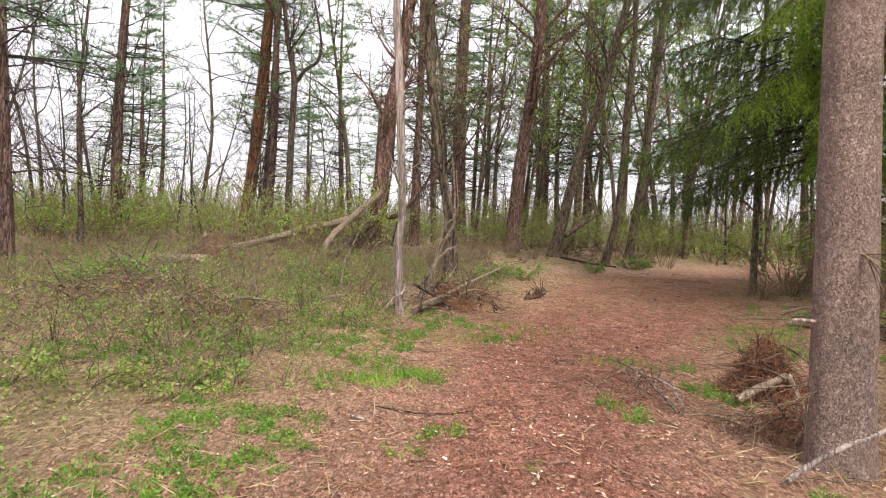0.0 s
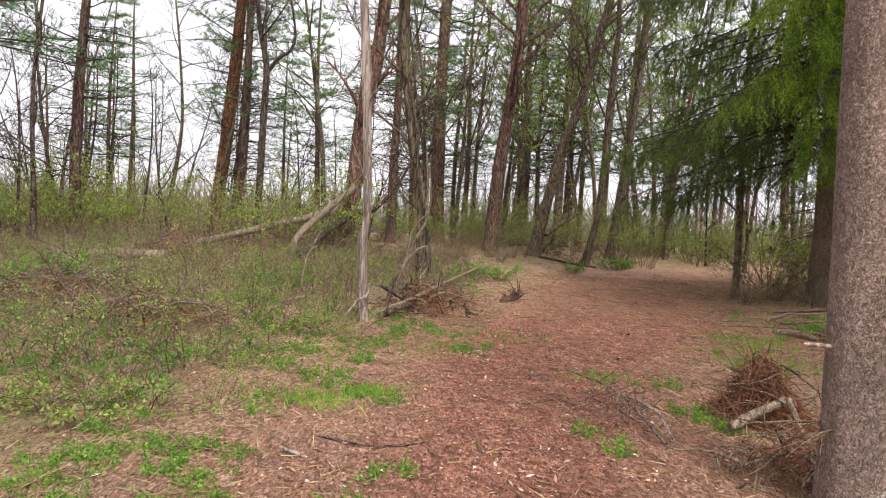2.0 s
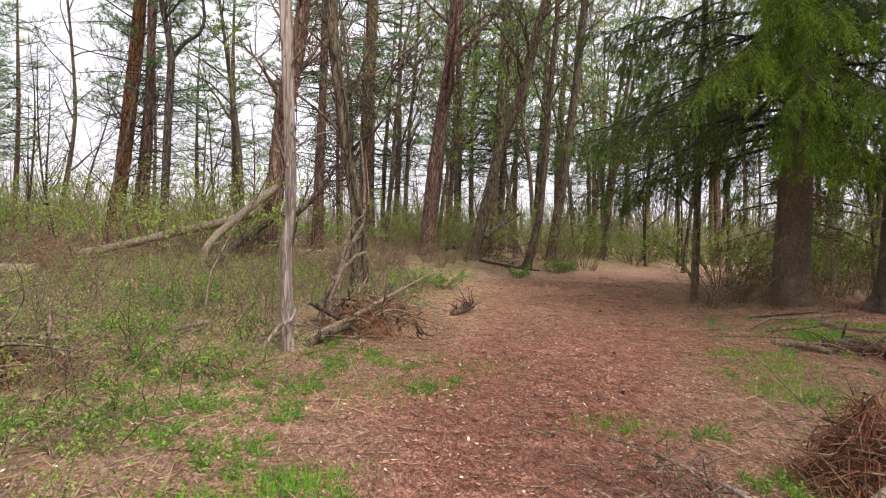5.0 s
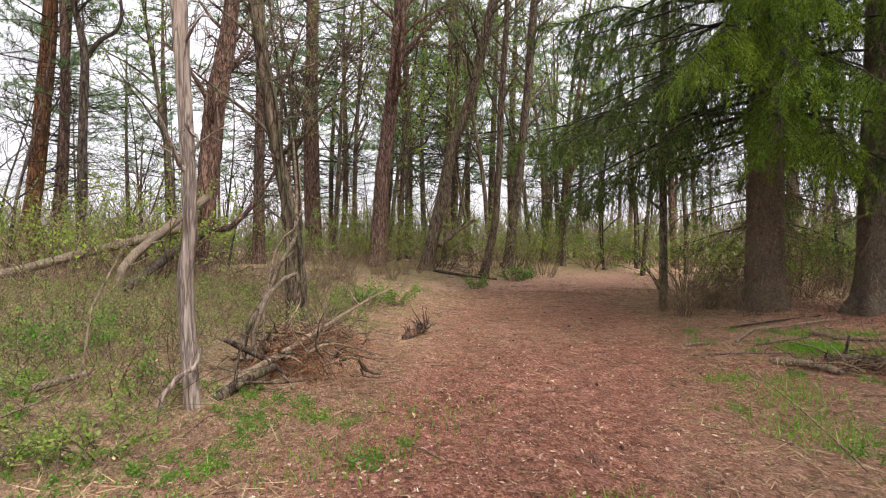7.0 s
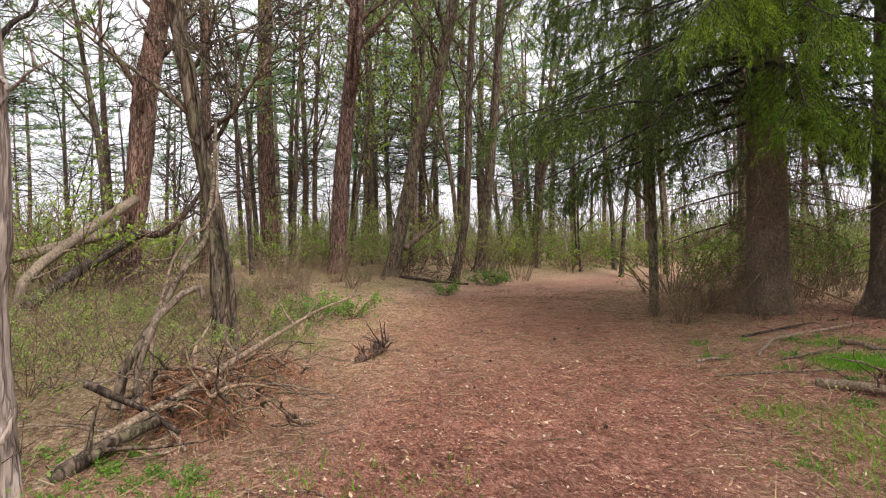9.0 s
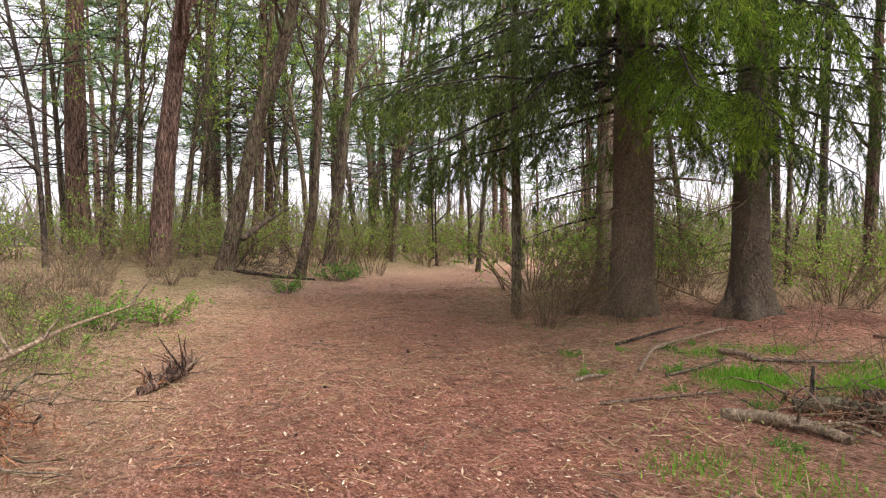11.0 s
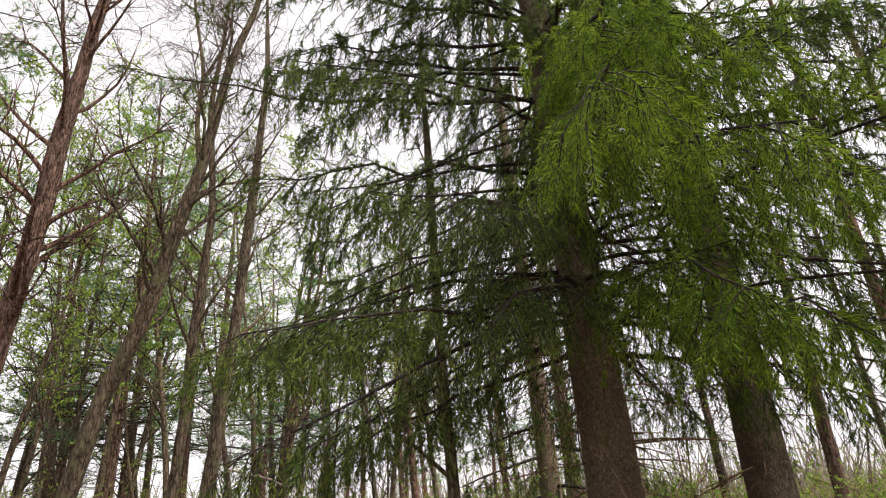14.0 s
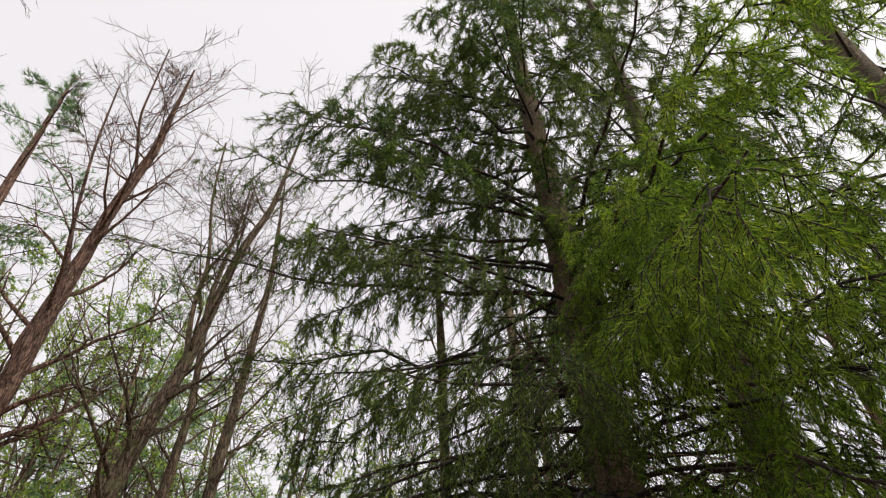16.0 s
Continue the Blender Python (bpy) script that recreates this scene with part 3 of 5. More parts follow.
def broadleaf(name, pts, radii, material, seed, n1=18, n2=7, n3=5, reach=3.0, low=0.35, leafy=0, leaf=0.05, label="", extra=(), sides=16, rings=60, lumps=0.06, flare=0.25, kind="bare tree", foot=True):
    """A leafless or barely leafing tree along a line of world points."""
    rng = np.random.default_rng(seed)
    pts = np.array(pts, float)
    if foot:
        z0 = float(ground(pts[0][0], pts[0][1]))
        pts[0][2] = z0 - 0.1
    base = np.array([pts[0][0], pts[0][1], pts[0][2]])
    tree = empty(name, *base)
    pts = pts - base
    part("trunk", trunk_mesh("trunk", pts, radii, material, seed, sides, rings, lumps, flare, foot=0.1), tree)
    for line, r in extra:
        line = np.array(line, float) - base
        fine = np.linspace(0, len(line) - 1, 16)
        line = np.stack([np.interp(fine, np.arange(len(line)), line[:, i]) for i in range(3)], -1)
        line[1:-1] = (line[:-2] + 2 * line[1:-1] + line[2:]) / 4
        bough = Soup()
        bough.tube(line, np.linspace(r, r * 0.35, 16), 8)
        if n1:
            branching(rng, bough, line, r * 0.6, max(3, n1 // 3), n2, n3, reach * 0.6, 0.25)
        part("bough", bough.mesh("bough", material), tree)
    if n1:
        wood = Soup()
        spring = Soup() if leafy else None
        branching(rng, wood, pts, float(radii[0]), n1, n2, n3, reach, low, 0.55, spring, leaf)
        tagged(part("branchwork", wood.mesh("branchwork", material), tree), kind="stuff")
        if leafy:
            tagged(part("foliage", spring.mesh("foliage", LEAF_SPRING), tree, "small yellow-green spring leaves"), kind="stuff")
    return tagged(tree, label, kind)


# pines: models at the first places, then copies
PINE_LABEL = "tall pine with reddish brown trunk and dark needle tiers"
models = [
    pine_model(11, 0.30, 17, 5.0, 2.8, 34, 44, sides=12, rings=34),
    pine_model(12, 0.42, 20, 5.4, 3.4, 42, 48),
    pine_model(13, 0.56, 22, 8.0, 3.8, 34, 36, sides=18, rings=50),
    pine_model(15, 0.36, 18, 6.0, 3.0, 30, 16, sides=7, rings=14, light=True),
    pine_model(16, 0.32, 15, 3.0, 3.3, 42, 8, sides=7, rings=14, light=True),
]
rusty_model = pine_model(14, 0.46, 21, 7.0, 3.0, 26, 20, BARK_RUSTY, 18, 50)
used = set()


def pine(k, x, y, lean=(0, 0), dia=None, turn=0.0, label=PINE_LABEL):
    model = rusty_model if k == 5 else models[k]
    width = (0.30, 0.42, 0.56, 0.36, 0.32, 0.46)[k]
    s = 1.0 if dia is None else dia / width
    high = max(0.8, min(1.15, s))
    way = Vector((lean[0], lean[1], 1)).to_track_quat("Z", "Y").to_matrix().to_4x4()
    m = Matrix.Translation((x, y, float(ground(x, y)))) @ way @ Matrix.Rotation(radians(turn), 4, "Z") @ Matrix.Diagonal((s, s, high, 1))
    if k in used:
        ob = copy_thing(model, m)
    else:
        used.add(k)
        ob = model
        ob.matrix_basis = m
    return tagged(ob, label, "pine tree", "pines of the grove")


pine(0, -8.62, 12.24, (0, 0), 0.24, 20)
pine(1, -10.5, 20.2, (0.02, 0), 0.34, 75)
pine(0, -14.8, 30.6, (0.018, 0), 0.25, 130)
pine(5, -8.09, 25.4, (0.083, 0), 0.50, 10, "leaning pine with orange-brown flaking bark on the trunk")
pine(1, -7.86, 26.9, (0.071, 0), 0.40, 200)
pine(1, -6.97, 25.0, (0.012, 0), 0.41, 300)
pine(1, -5.35, 32.5, (-0.014, 0), 0.35, 15)
pine(1, -1.12, 26.4, (-0.012, 0), 0.47, 160)
pine(2, 0.72, 30.7, (0.0, 0), 0.66, 45)
pine(1, 2.21, 34.9, (0.011, 0), 0.38, 250)
pine(3, -0.69, 39.9, (-0.02, 0), 0.26, 95)
pine(1, 5.91, 37.5, (-0.015, 0), 0.44, 330)
pine(1, 1.66, 37.0, (0.03, 0), 0.34, 118)
pine(3, 6.03, 40.7, (0.02, 0), 0.42, 222)
pine(0, 8.08, 38.4, (0.03, -0.02), 0.32, 12)
pine(3, 10.6, 43.9, (0.03, -0.02), 0.29, 66)
pine(1, 11.04, 29.1, (0.10, -0.06), 0.30, 140)
pine(0, 14.1, 34.3, (0.09, -0.05), 0.27, 60)
pine(3, 17.1, 37.3, (0, 0), 0.36, 301)
pine(3, 19.6, 38.2, (0, 0), 0.39, 33)
pine(3, 20.8, 42.1, (0.01, 0), 0.29, 78)
pine(3, 18.6, 48.7, (0.03, -0.02), 0.56, 190)

rng = np.random.default_rng(21)
placed = []
while len(placed) < 40:
    a, d = rng.uniform(-0.9, 0.72), rng.uniform(33, 70)
    x, y = d * math.sin(a), d * math.cos(a)
    if (a < -0.25 and rng.uniform() < 0.7) or (-0.15 < a < 0.3 and rng.uniform() < 0.55):
        continue
    if any((x - u) ** 2 + (y - v) ** 2 < 9 for u, v in placed):
        continue
    placed.append((x, y))
    pine(3 + (len(placed) % 2 if a > -0.1 else 0), x, y, (rng.normal(0, 0.02), rng.normal(0, 0.02)), rng.uniform(0.24, 0.48), rng.uniform(0, 360))
for i, (x, y) in enumerate(((6.9, 44.0), (8.6, 38.0), (11.5, 40.0))):
    pine(4, x, y, (0, 0), 0.36, 60 * i)
# behind the walker
for x, y in ((-6, -9), (3, -12), (9, -6), (14, 1), (-13, -2), (-11, 6), (8, -16), (20, 6)):
    pine(3, x, y, (0, 0), 0.4, x * 40)

# the big reddish trunk and its neighbours beside the path
broadleaf("tall_tree", [(2.66, 24.64, 0.2), (2.76, 24.62, 2.1), (2.98, 24.56, 4.9), (3.31, 24.35, 7.6), (3.45, 24.1, 10.4), (3.7, 23.85, 13.8), (4.03, 23.55, 16.2), (4.13, 23.46, 20.6)], [0.27, 0.25, 0.23, 0.21, 0.19, 0.15, 0.11, 0.03],
          BARK_PINE, 31, 26, 8, 6, 4.0, 0.34, label="tall red-brown trunk with peeling bark and bare boughs", kind="tree", rings=90, lumps=0.09,
          extra=[([(3.5, 24.0, 11.5), (3.1, 23.9, 13), (2.7, 23.6, 15.5), (2.5, 23.4, 18)], 0.06), ([(3.9, 23.7, 15.2), (3.3, 23.2, 17), (3.2, 22.8, 20)], 0.05)])
broadleaf("leaning_tree", [(4.2, 24.0, 0.2), (4.55, 23.77, 2.25), (4.94, 23.53, 4.35), (5.47, 23.05, 6.0), (5.8, 22.7, 7.8), (6.19, 22.31, 9.69), (6.58, 21.97, 12.64), (7.01, 21.6, 14.2), (7.4, 21.3, 18)], [0.21, 0.19, 0.175, 0.16, 0.15, 0.13, 0.10, 0.07, 0.02],
          BARK_GREY, 32, 24, 8, 6, 3.6, 0.4, label="leaning bare tree with grey-brown bark beside the path", rings=80,
          extra=[([(6.15, 22.35, 9.5), (6.0, 22.5, 11.0), (6.1, 22.5, 12.4), (5.7, 22.6, 14.5), (5.6, 22.6, 17)], 0.07), ([(6.1, 22.5, 12.2), (6.6, 22.4, 13.6), (6.7, 22.4, 16)], 0.045)])
broadleaf("bare_tree", [(6.21, 24.1, 0.2), (6.55, 23.9, 2.0), (6.7, 23.8, 4.4), (6.71, 23.75, 6.1), (6.88, 23.57, 9.1), (6.66, 23.76, 12.4), (6.85, 23.6, 14.7), (6.9, 23.5, 17)], [0.14, 0.125, 0.115, 0.105, 0.09, 0.07, 0.045, 0.015],
          BARK_GREY, 33, 22, 7, 5, 3.0, 0.38, label="slim bare tree with mossy grey bark beside the path")
broadleaf("bare_tree", [(7.69, 26.07, 0.2), (8.0, 25.9, 3), (8.28, 25.56, 6.7), (8.54, 25.34, 11), (8.75, 25.16, 15.2), (8.6, 25.3, 20)], [0.18, 0.17, 0.155, 0.13, 0.09, 0.02],
          BARK_GREY, 34, 20, 7, 4, 3.0, 0.34, label="tall bare tree with ridged grey bark")
broadleaf("young_tree", [(7.95, 16.02, 0.2), (7.94, 16.02, 2), (7.9, 16.04, 4.4), (8.0, 16.1, 7), (8.05, 16.2, 9.5)], [0.085, 0.078, 0.072, 0.06, 0.02],
          BARK_MOSSY, 35, 14, 6, 4, 1.6, 0.25, label="slim straight young tree with mossy bark", rings=40, flare=0.1)
broadleaf("vine_clad_tree", [(0.16, 13.5, 0.3), (0.1, 13.52, 1.73), (-0.12, 13.57, 2.81), (-0.26, 13.6, 3.8), (-0.43, 13.64, 5.04), (-0.5, 13.7, 7.5), (-0.4, 13.8, 11)], [0.10, 0.1, 0.1, 0.1, 0.11, 0.08, 0.02],
          BARK_GREY, 36, 20, 9, 6, 2.2, 0.3, label="twisted tree with vines climbing its mossy trunk", lumps=0.12,
          extra=[([(0.3, 13.3, 0.3), (0.28, 13.35, 1.2), (-0.05, 13.4, 2.5), (-0.1, 13.5, 3.6), (-0.55, 13.5, 5.0), (-0.45, 13.6, 7)], 0.035),
                 ([(0.0, 13.55, 2.6), (0.3, 13.4, 3.1), (0.5, 13.4, 3.9), (0.75, 13.3, 4.4)], 0.03)])
broadleaf("dead_tree", [(-0.60, 8.96, 0.3), (-0.66, 8.97, 1.17), (-0.61, 8.96, 1.5), (-0.62, 8.96, 2.01), (-0.66, 8.98, 2.63), (-0.70, 8.98, 3.3), (-0.78, 9.0, 4.4), (-0.8, 9.05, 5.6), (-0.9, 9.1, 6.6)],
          [0.062, 0.064, 0.055, 0.056, 0.055, 0.06, 0.05, 0.04, 0.012], BARK_PALE, 37, 5, 2, 0, 0.7, 0.35, label="pale dead sapling trunk stripped of bark", kind="dead tree", lumps=0.08, flare=0.15, rings=90,
          extra=[([(-0.62, 8.96, 2.32), (-0.55, 8.88, 2.28), (-0.54, 8.88, 2.2), (-0.6, 8.92, 2.15)], 0.016)])
broadleaf("leaning_tree", [(-2.46, 20.56, 0.5), (-2.12, 20.48, 2.63), (-1.91, 20.44, 4.72), (-1.56, 20.36, 6.8), (-1.1, 20.2, 10), (-0.9, 20.1, 15)], [0.32, 0.27, 0.24, 0.2, 0.15, 0.03],
          BARK_PINE, 38, 20, 7, 4, 2.8, 0.35, label="thick leaning dark trunk with fallen boughs propped on it", lumps=0.1, rings=80,
          extra=[([(-2.2, 20.4, 1.9), (-1.6, 20.2, 1.75), (-1.1, 20.1, 2.2), (-0.6, 20.0, 2.9), (-0.4, 19.9, 3.3)], 0.09)])
broadleaf("bare_tree", [(-5.5, 22.1, 0.6), (-5.45, 22.13, 4.37), (-5.37, 22.13, 6.53), (-5.7, 22.1, 8.0), (-5.9, 22.1, 10.5), (-6, 22, 13)], [0.13, 0.11, 0.10, 0.08, 0.05, 0.02],
          BARK_DARK, 39, 16, 7, 5, 2.6, 0.45, label="dark crooked bare tree with a forked crown",
          extra=[([(-5.4, 22.13, 6.3), (-5.0, 22.1, 6.9), (-4.6, 22.1, 7.1), (-4.45, 22.1, 7.6), (-4.6, 22.1, 8.6), (-5.0, 22.1, 10.2)], 0.075)])

for i, (x, y, r, lx, ly) in enumerate(((20.0, 17.8, 0.135, 0.017, -0.015), (19.7, 16.3, 0.17, 0.022, -0.019), (26.8, 17.4, 0.12, 0, 0), (18.5, 13.8, 0.17, 0, 0), (25.3, 15.5, 0.12, 0.02, -0.02), (16.9, 12.1, 0.11, 0.01, 0), (22.0, 20.5, 0.14, 0, 0.01))):
    broadleaf("bare_tree", [(x + lx * h, y + ly * h, h) for h in (0, 3, 6, 9, 12, 15, 18)], np.linspace(r, 0.02, 7) * (1, 1.05, 1.1, 1.1, 1, 1, 1), (BARK_DARK, BARK_PINE)[i % 2], 240 + i, 14, 6, 4, 2.2, 0.2, label="tall straight leafless tree with dark bark", sides=10, rings=30)

# scattered bare trees and saplings
bare_models = []
for s, (tall, dia) in enumerate(((9, 0.14), (12, 0.18), (7, 0.09), (10, 0.13))):
    rg = np.random.default_rng(60 + s)
    line = grow(rg, (0, 0, -0.2), (0, 0, 1), tall, 9, (0, 0, 0.2), 0.16)
    bare_models.append(broadleaf("bare_tree", line, np.linspace(dia / 2, 0.01, 9), BARK_DARK if s != 1 else BARK_GREY, 70 + s, 13, 6, 3, 2.6, 0.18, label="leafless grey-brown tree with fine twigs", sides=9, rings=26, foot=False, leafy=0))
spots = [(-12.5, 24), (-11, 28), (-16, 27), (-14, 22), (-18, 33), (-9.5, 31), (-21, 36), (-13, 35), (-6.5, 30), (-3.8, 27), (-3.2, 33), (-17, 19), (-20, 24), (-25, 32), (-12, 16.5),
         (1.3, 27), (4.4, 31), (3.6, 36), (9.5, 28.3), (10.6, 31.4), (12.5, 27.8), (13.5, 30), (16, 31), (19.3, 36), (15.5, 23), (17, 20.5), (14.5, 18), (18, 17.5), (21, 14), (16.9, 12.1), (23, 19), (20, 10.5),
         (-1.9, 23.4), (0.2, 24.5), (8.3, 33), (12, 35), (22, 27), (25, 24), (-24, 28), (-28, 38), (-30, 30),
         (-14.5, 18), (-9.8, 17), (-11.8, 19.5), (-15.5, 24), (-13.2, 27.5), (-18, 29), (-22, 21), (-16, 31), (-8.6, 22.5), (-19, 26), (-6.2, 19.5), (-25, 25), (-10.3, 26), (-4.4, 24.6), (5.3, 27.5), (13, 32.5), (9, 36), (-13, 17.5), (-15, 20.5), (-17, 22.6), (-12, 22), (-19, 29.6), (-10, 23.6), (-14.2, 25.6), (-20, 20.6)]
for i, (x, y) in enumerate(spots):
    k = int(rng.integers(0, 4))
    if -26 < x < -3 and k == 1:
        k = 0
    m = pose(x, y, float(ground(x, y)), rng.normal(0, 4), rng.normal(0, 4), rng.uniform(0, 360)) @ Matrix.Scale(rng.uniform(0.75, 1.15), 4)
    if i < 4:
        bare_models[i].matrix_basis = m
    else:
        copy_thing(bare_models[k], m)

leafing = []
for s in range(2):
    rg = np.random.default_rng(90 + s)
    line = grow(rg, (0, 0, -0.2), (0, 0, 1), 13, 9, (0, 0, 0.2), 0.14)
    leafing.append(broadleaf("leafing_tree", line, np.linspace(0.1, 0.01, 9), BARK_GREY, 95 + s, 18, 6, 3, 3.0, 0.25, label="slender tree coming into pale yellow-green leaf", sides=8, rings=24, foot=False, leafy=1, leaf=0.095, kind="tree"))
for i, (x, y, s) in enumerate(((7.9, 34.8, 1.2), (14.7, 37.5, 1.25), (-3.7, 25.2, 0.95), (6.0, 29.0, 0.9), (10.6, 27.6, 0.85), (14.6, 28.8, 0.75), (12.2, 33.5, 1.1), (2.6, 33.0, 1.0), (6.4, 35.5, 1.2), (9.6, 39, 1.3), (4.8, 39, 1.2), (16.5, 16.5, 0.6), (19.5, 12.5, 0.6), (1.5, 29, 0.9), (3.6, 28.6, 0.8), (0.2, 33, 1.0), (8.4, 30.5, 1.0), (11.6, 30.2, 1.0), (13.6, 26.6, 0.8), (16, 27.2, 0.9), (5.2, 33.6, 1.1))):
    m = pose(x, y, float(ground(x, y)), 0, 0, 77 * i) @ Matrix.Scale(s, 4)
    if i < 2:
        leafing[i].matrix_basis = m
    else:
        copy_thing(leafing[i % 2], m)

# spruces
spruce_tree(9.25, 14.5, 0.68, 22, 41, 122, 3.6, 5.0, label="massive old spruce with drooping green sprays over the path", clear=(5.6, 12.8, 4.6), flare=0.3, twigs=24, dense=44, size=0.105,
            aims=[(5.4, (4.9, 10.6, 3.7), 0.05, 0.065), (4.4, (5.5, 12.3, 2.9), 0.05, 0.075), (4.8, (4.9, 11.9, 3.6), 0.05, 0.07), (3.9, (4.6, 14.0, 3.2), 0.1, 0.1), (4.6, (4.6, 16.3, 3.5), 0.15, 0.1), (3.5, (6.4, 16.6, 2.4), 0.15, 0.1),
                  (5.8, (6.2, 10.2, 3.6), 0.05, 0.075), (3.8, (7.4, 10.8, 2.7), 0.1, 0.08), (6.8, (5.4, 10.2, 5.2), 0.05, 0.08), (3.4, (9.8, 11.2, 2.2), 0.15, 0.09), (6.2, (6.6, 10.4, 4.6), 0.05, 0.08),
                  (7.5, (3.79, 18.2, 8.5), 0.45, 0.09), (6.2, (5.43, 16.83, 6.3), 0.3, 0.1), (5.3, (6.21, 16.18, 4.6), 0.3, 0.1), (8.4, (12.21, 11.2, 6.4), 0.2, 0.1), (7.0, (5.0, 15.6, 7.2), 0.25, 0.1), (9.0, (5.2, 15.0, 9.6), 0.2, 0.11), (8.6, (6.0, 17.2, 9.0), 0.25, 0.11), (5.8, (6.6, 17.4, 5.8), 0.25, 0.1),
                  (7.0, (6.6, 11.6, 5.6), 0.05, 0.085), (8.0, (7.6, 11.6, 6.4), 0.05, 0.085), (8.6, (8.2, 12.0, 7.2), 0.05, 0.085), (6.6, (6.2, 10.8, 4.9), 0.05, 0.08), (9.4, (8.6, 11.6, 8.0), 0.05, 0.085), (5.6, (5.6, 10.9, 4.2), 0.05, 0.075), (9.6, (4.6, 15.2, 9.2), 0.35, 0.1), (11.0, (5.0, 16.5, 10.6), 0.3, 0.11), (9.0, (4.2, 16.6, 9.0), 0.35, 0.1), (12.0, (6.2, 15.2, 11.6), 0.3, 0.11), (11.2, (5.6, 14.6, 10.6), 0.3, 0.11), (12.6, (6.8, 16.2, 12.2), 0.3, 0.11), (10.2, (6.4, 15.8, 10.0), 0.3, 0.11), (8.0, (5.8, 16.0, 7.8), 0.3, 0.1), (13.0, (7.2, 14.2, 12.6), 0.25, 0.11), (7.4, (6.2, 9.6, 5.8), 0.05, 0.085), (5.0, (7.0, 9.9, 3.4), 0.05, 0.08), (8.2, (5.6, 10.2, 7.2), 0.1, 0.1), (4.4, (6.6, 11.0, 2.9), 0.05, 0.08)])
spruce_tree(10.47, 13.21, 0.56, 20, 42, 54, 5.2, 3.6, label="spruce with a dark trunk flaring into roots", flare=0.5, clear=(8.2, 11.6, 5), lean=(0.012, -0.01), twigs=17)
spruce_tree(12.1, 9.9, 0.66, 20, 43, 54, 6.0, 4.2, label="spruce with spreading surface roots and hanging sprays", flare=0.9, clear=(8.4, 10.8, 5), twigs=17, needle=NEEDLE_LIT_PALE,
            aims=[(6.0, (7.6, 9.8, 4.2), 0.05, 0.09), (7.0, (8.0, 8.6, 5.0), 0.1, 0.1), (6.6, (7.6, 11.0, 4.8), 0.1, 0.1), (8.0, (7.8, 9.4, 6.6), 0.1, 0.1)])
near_spruce = spruce_tree(2.45, 3.76, 0.335, 16, 44, 12, 6.0, 2.4, label="spruce trunk with scaly grey-brown bark beside the path", lean=(-0.018, 0), flare=0.1, sides=64, rings=220, material=BARK_SCALY)
stub = Soup()
stub.tube([(-0.14, 0.0, 0.88), (-0.2, 0.0, 0.9), (-0.3, 0.01, 0.905), (-0.33, 0.01, 0.905)], (0.014, 0.012, 0.011, 0.002), 7)
part("branch_stub", stub.mesh("branch_stub", BARK_PALE), near_spruce, "pale broken branch stub")
# unseen spruces added out of view to shade the right of the path
for x, y, seed in ((8.2, 5.2, 51), (9.8, 1.8, 52), (7.2, -0.6, 53)):
    spruce_tree(x, y, 0.5, 18, seed, 40, 5.0, 3.4, label="spruce with drooping sprays along the path edge", twigs=14, dense=18, size=0.16, sides=16, rings=40)
spruce_tree(15.2, 20.5, 0.4, 16, 45, 34, 1.2, 2.6, label="young dark spruce among thin bare trees", twigs=12, dense=16, size=0.16, sides=12, rings=30)
spruce_tree(12.4, 18.6, 0.45, 18, 46, 36, 1.6, 2.8, label="dark spruce with branches down to the shrubs", twigs=12, dense=16, size=0.16, sides=12, rings=30)


# ---- shrubs ----
def shrub_model(name, seed, stems, tall, spread, leaves, leaf, material, stem_material, label, category, twigs=4):
    rng = np.random.default_rng(seed)
    bush = empty(name, 0, 0)
    wood, green = Soup(), Soup()
    lines = []
    for _ in range(stems):
        a = rng.uniform(0, 6.28)
        r = rng.uniform(0, 0.3) * spread
        out = rng.uniform(0.1, 0.9) * spread / tall
        pts = grow(rng, (r * math.cos(a), r * math.sin(a), -0.05), (out * math.cos(a), out * math.sin(a), 1), tall * rng.uniform(0.5, 1.1), 5, (0.7 * math.cos(a), 0.7 * math.sin(a), -0.5), 0.3)
        wood.tube(pts, np.linspace(0.008, 0.002, 5), 3)
        lines.append(pts)
        for f in rng.uniform(0.3, 0.95, twigs):
            q, d = along(pts, f)
            tw = grow(rng, q, d + rng.normal(0, 0.6, 3), rng.uniform(0.15, 0.4) * tall, 3, (0, 0, 0.1), 0.3)
            wood.tube(tw, (0.004, 0.003, 0.0015), 3)
            lines.append(tw)
    pick = rng.integers(0, len(lines), leaves)
    share = rng.uniform(0.25, 0.99, leaves)
    base = np.array([along(lines[i], f)[0] for i, f in zip(pick, share)]) + rng.normal(0, 0.02, (leaves, 3))
    way = fan(rng, leaves, 0.3)
    green.leaves(base, way, across(rng, way), rng.uniform(0.6, 1.4, leaves) * leaf, rng.uniform(0.45, 0.75, leaves) * leaf)
    tagged(part("stemwork", wood.mesh("stemwork", stem_material), bush), kind="stuff")
    tagged(part("foliage", green.mesh("foliage", material), bush), kind="stuff")
    return tagged(bush, label, category)


def scatter(models_, places, rng, group, scale=(0.8, 1.2), tilt=4):
    for i, (x, y) in enumerate(places):
        m = pose(x, y, float(ground(x, y)), rng.normal(0, tilt), rng.normal(0, tilt), rng.uniform(0, 360)) @ Matrix.Scale(rng.uniform(*scale), 4)
        if i < len(models_):
            models_[i].matrix_basis = m
            tagged(models_[i], group=group)
        else:
            tagged(copy_thing(models_[int(rng.integers(0, len(models_)))], m), group=group)


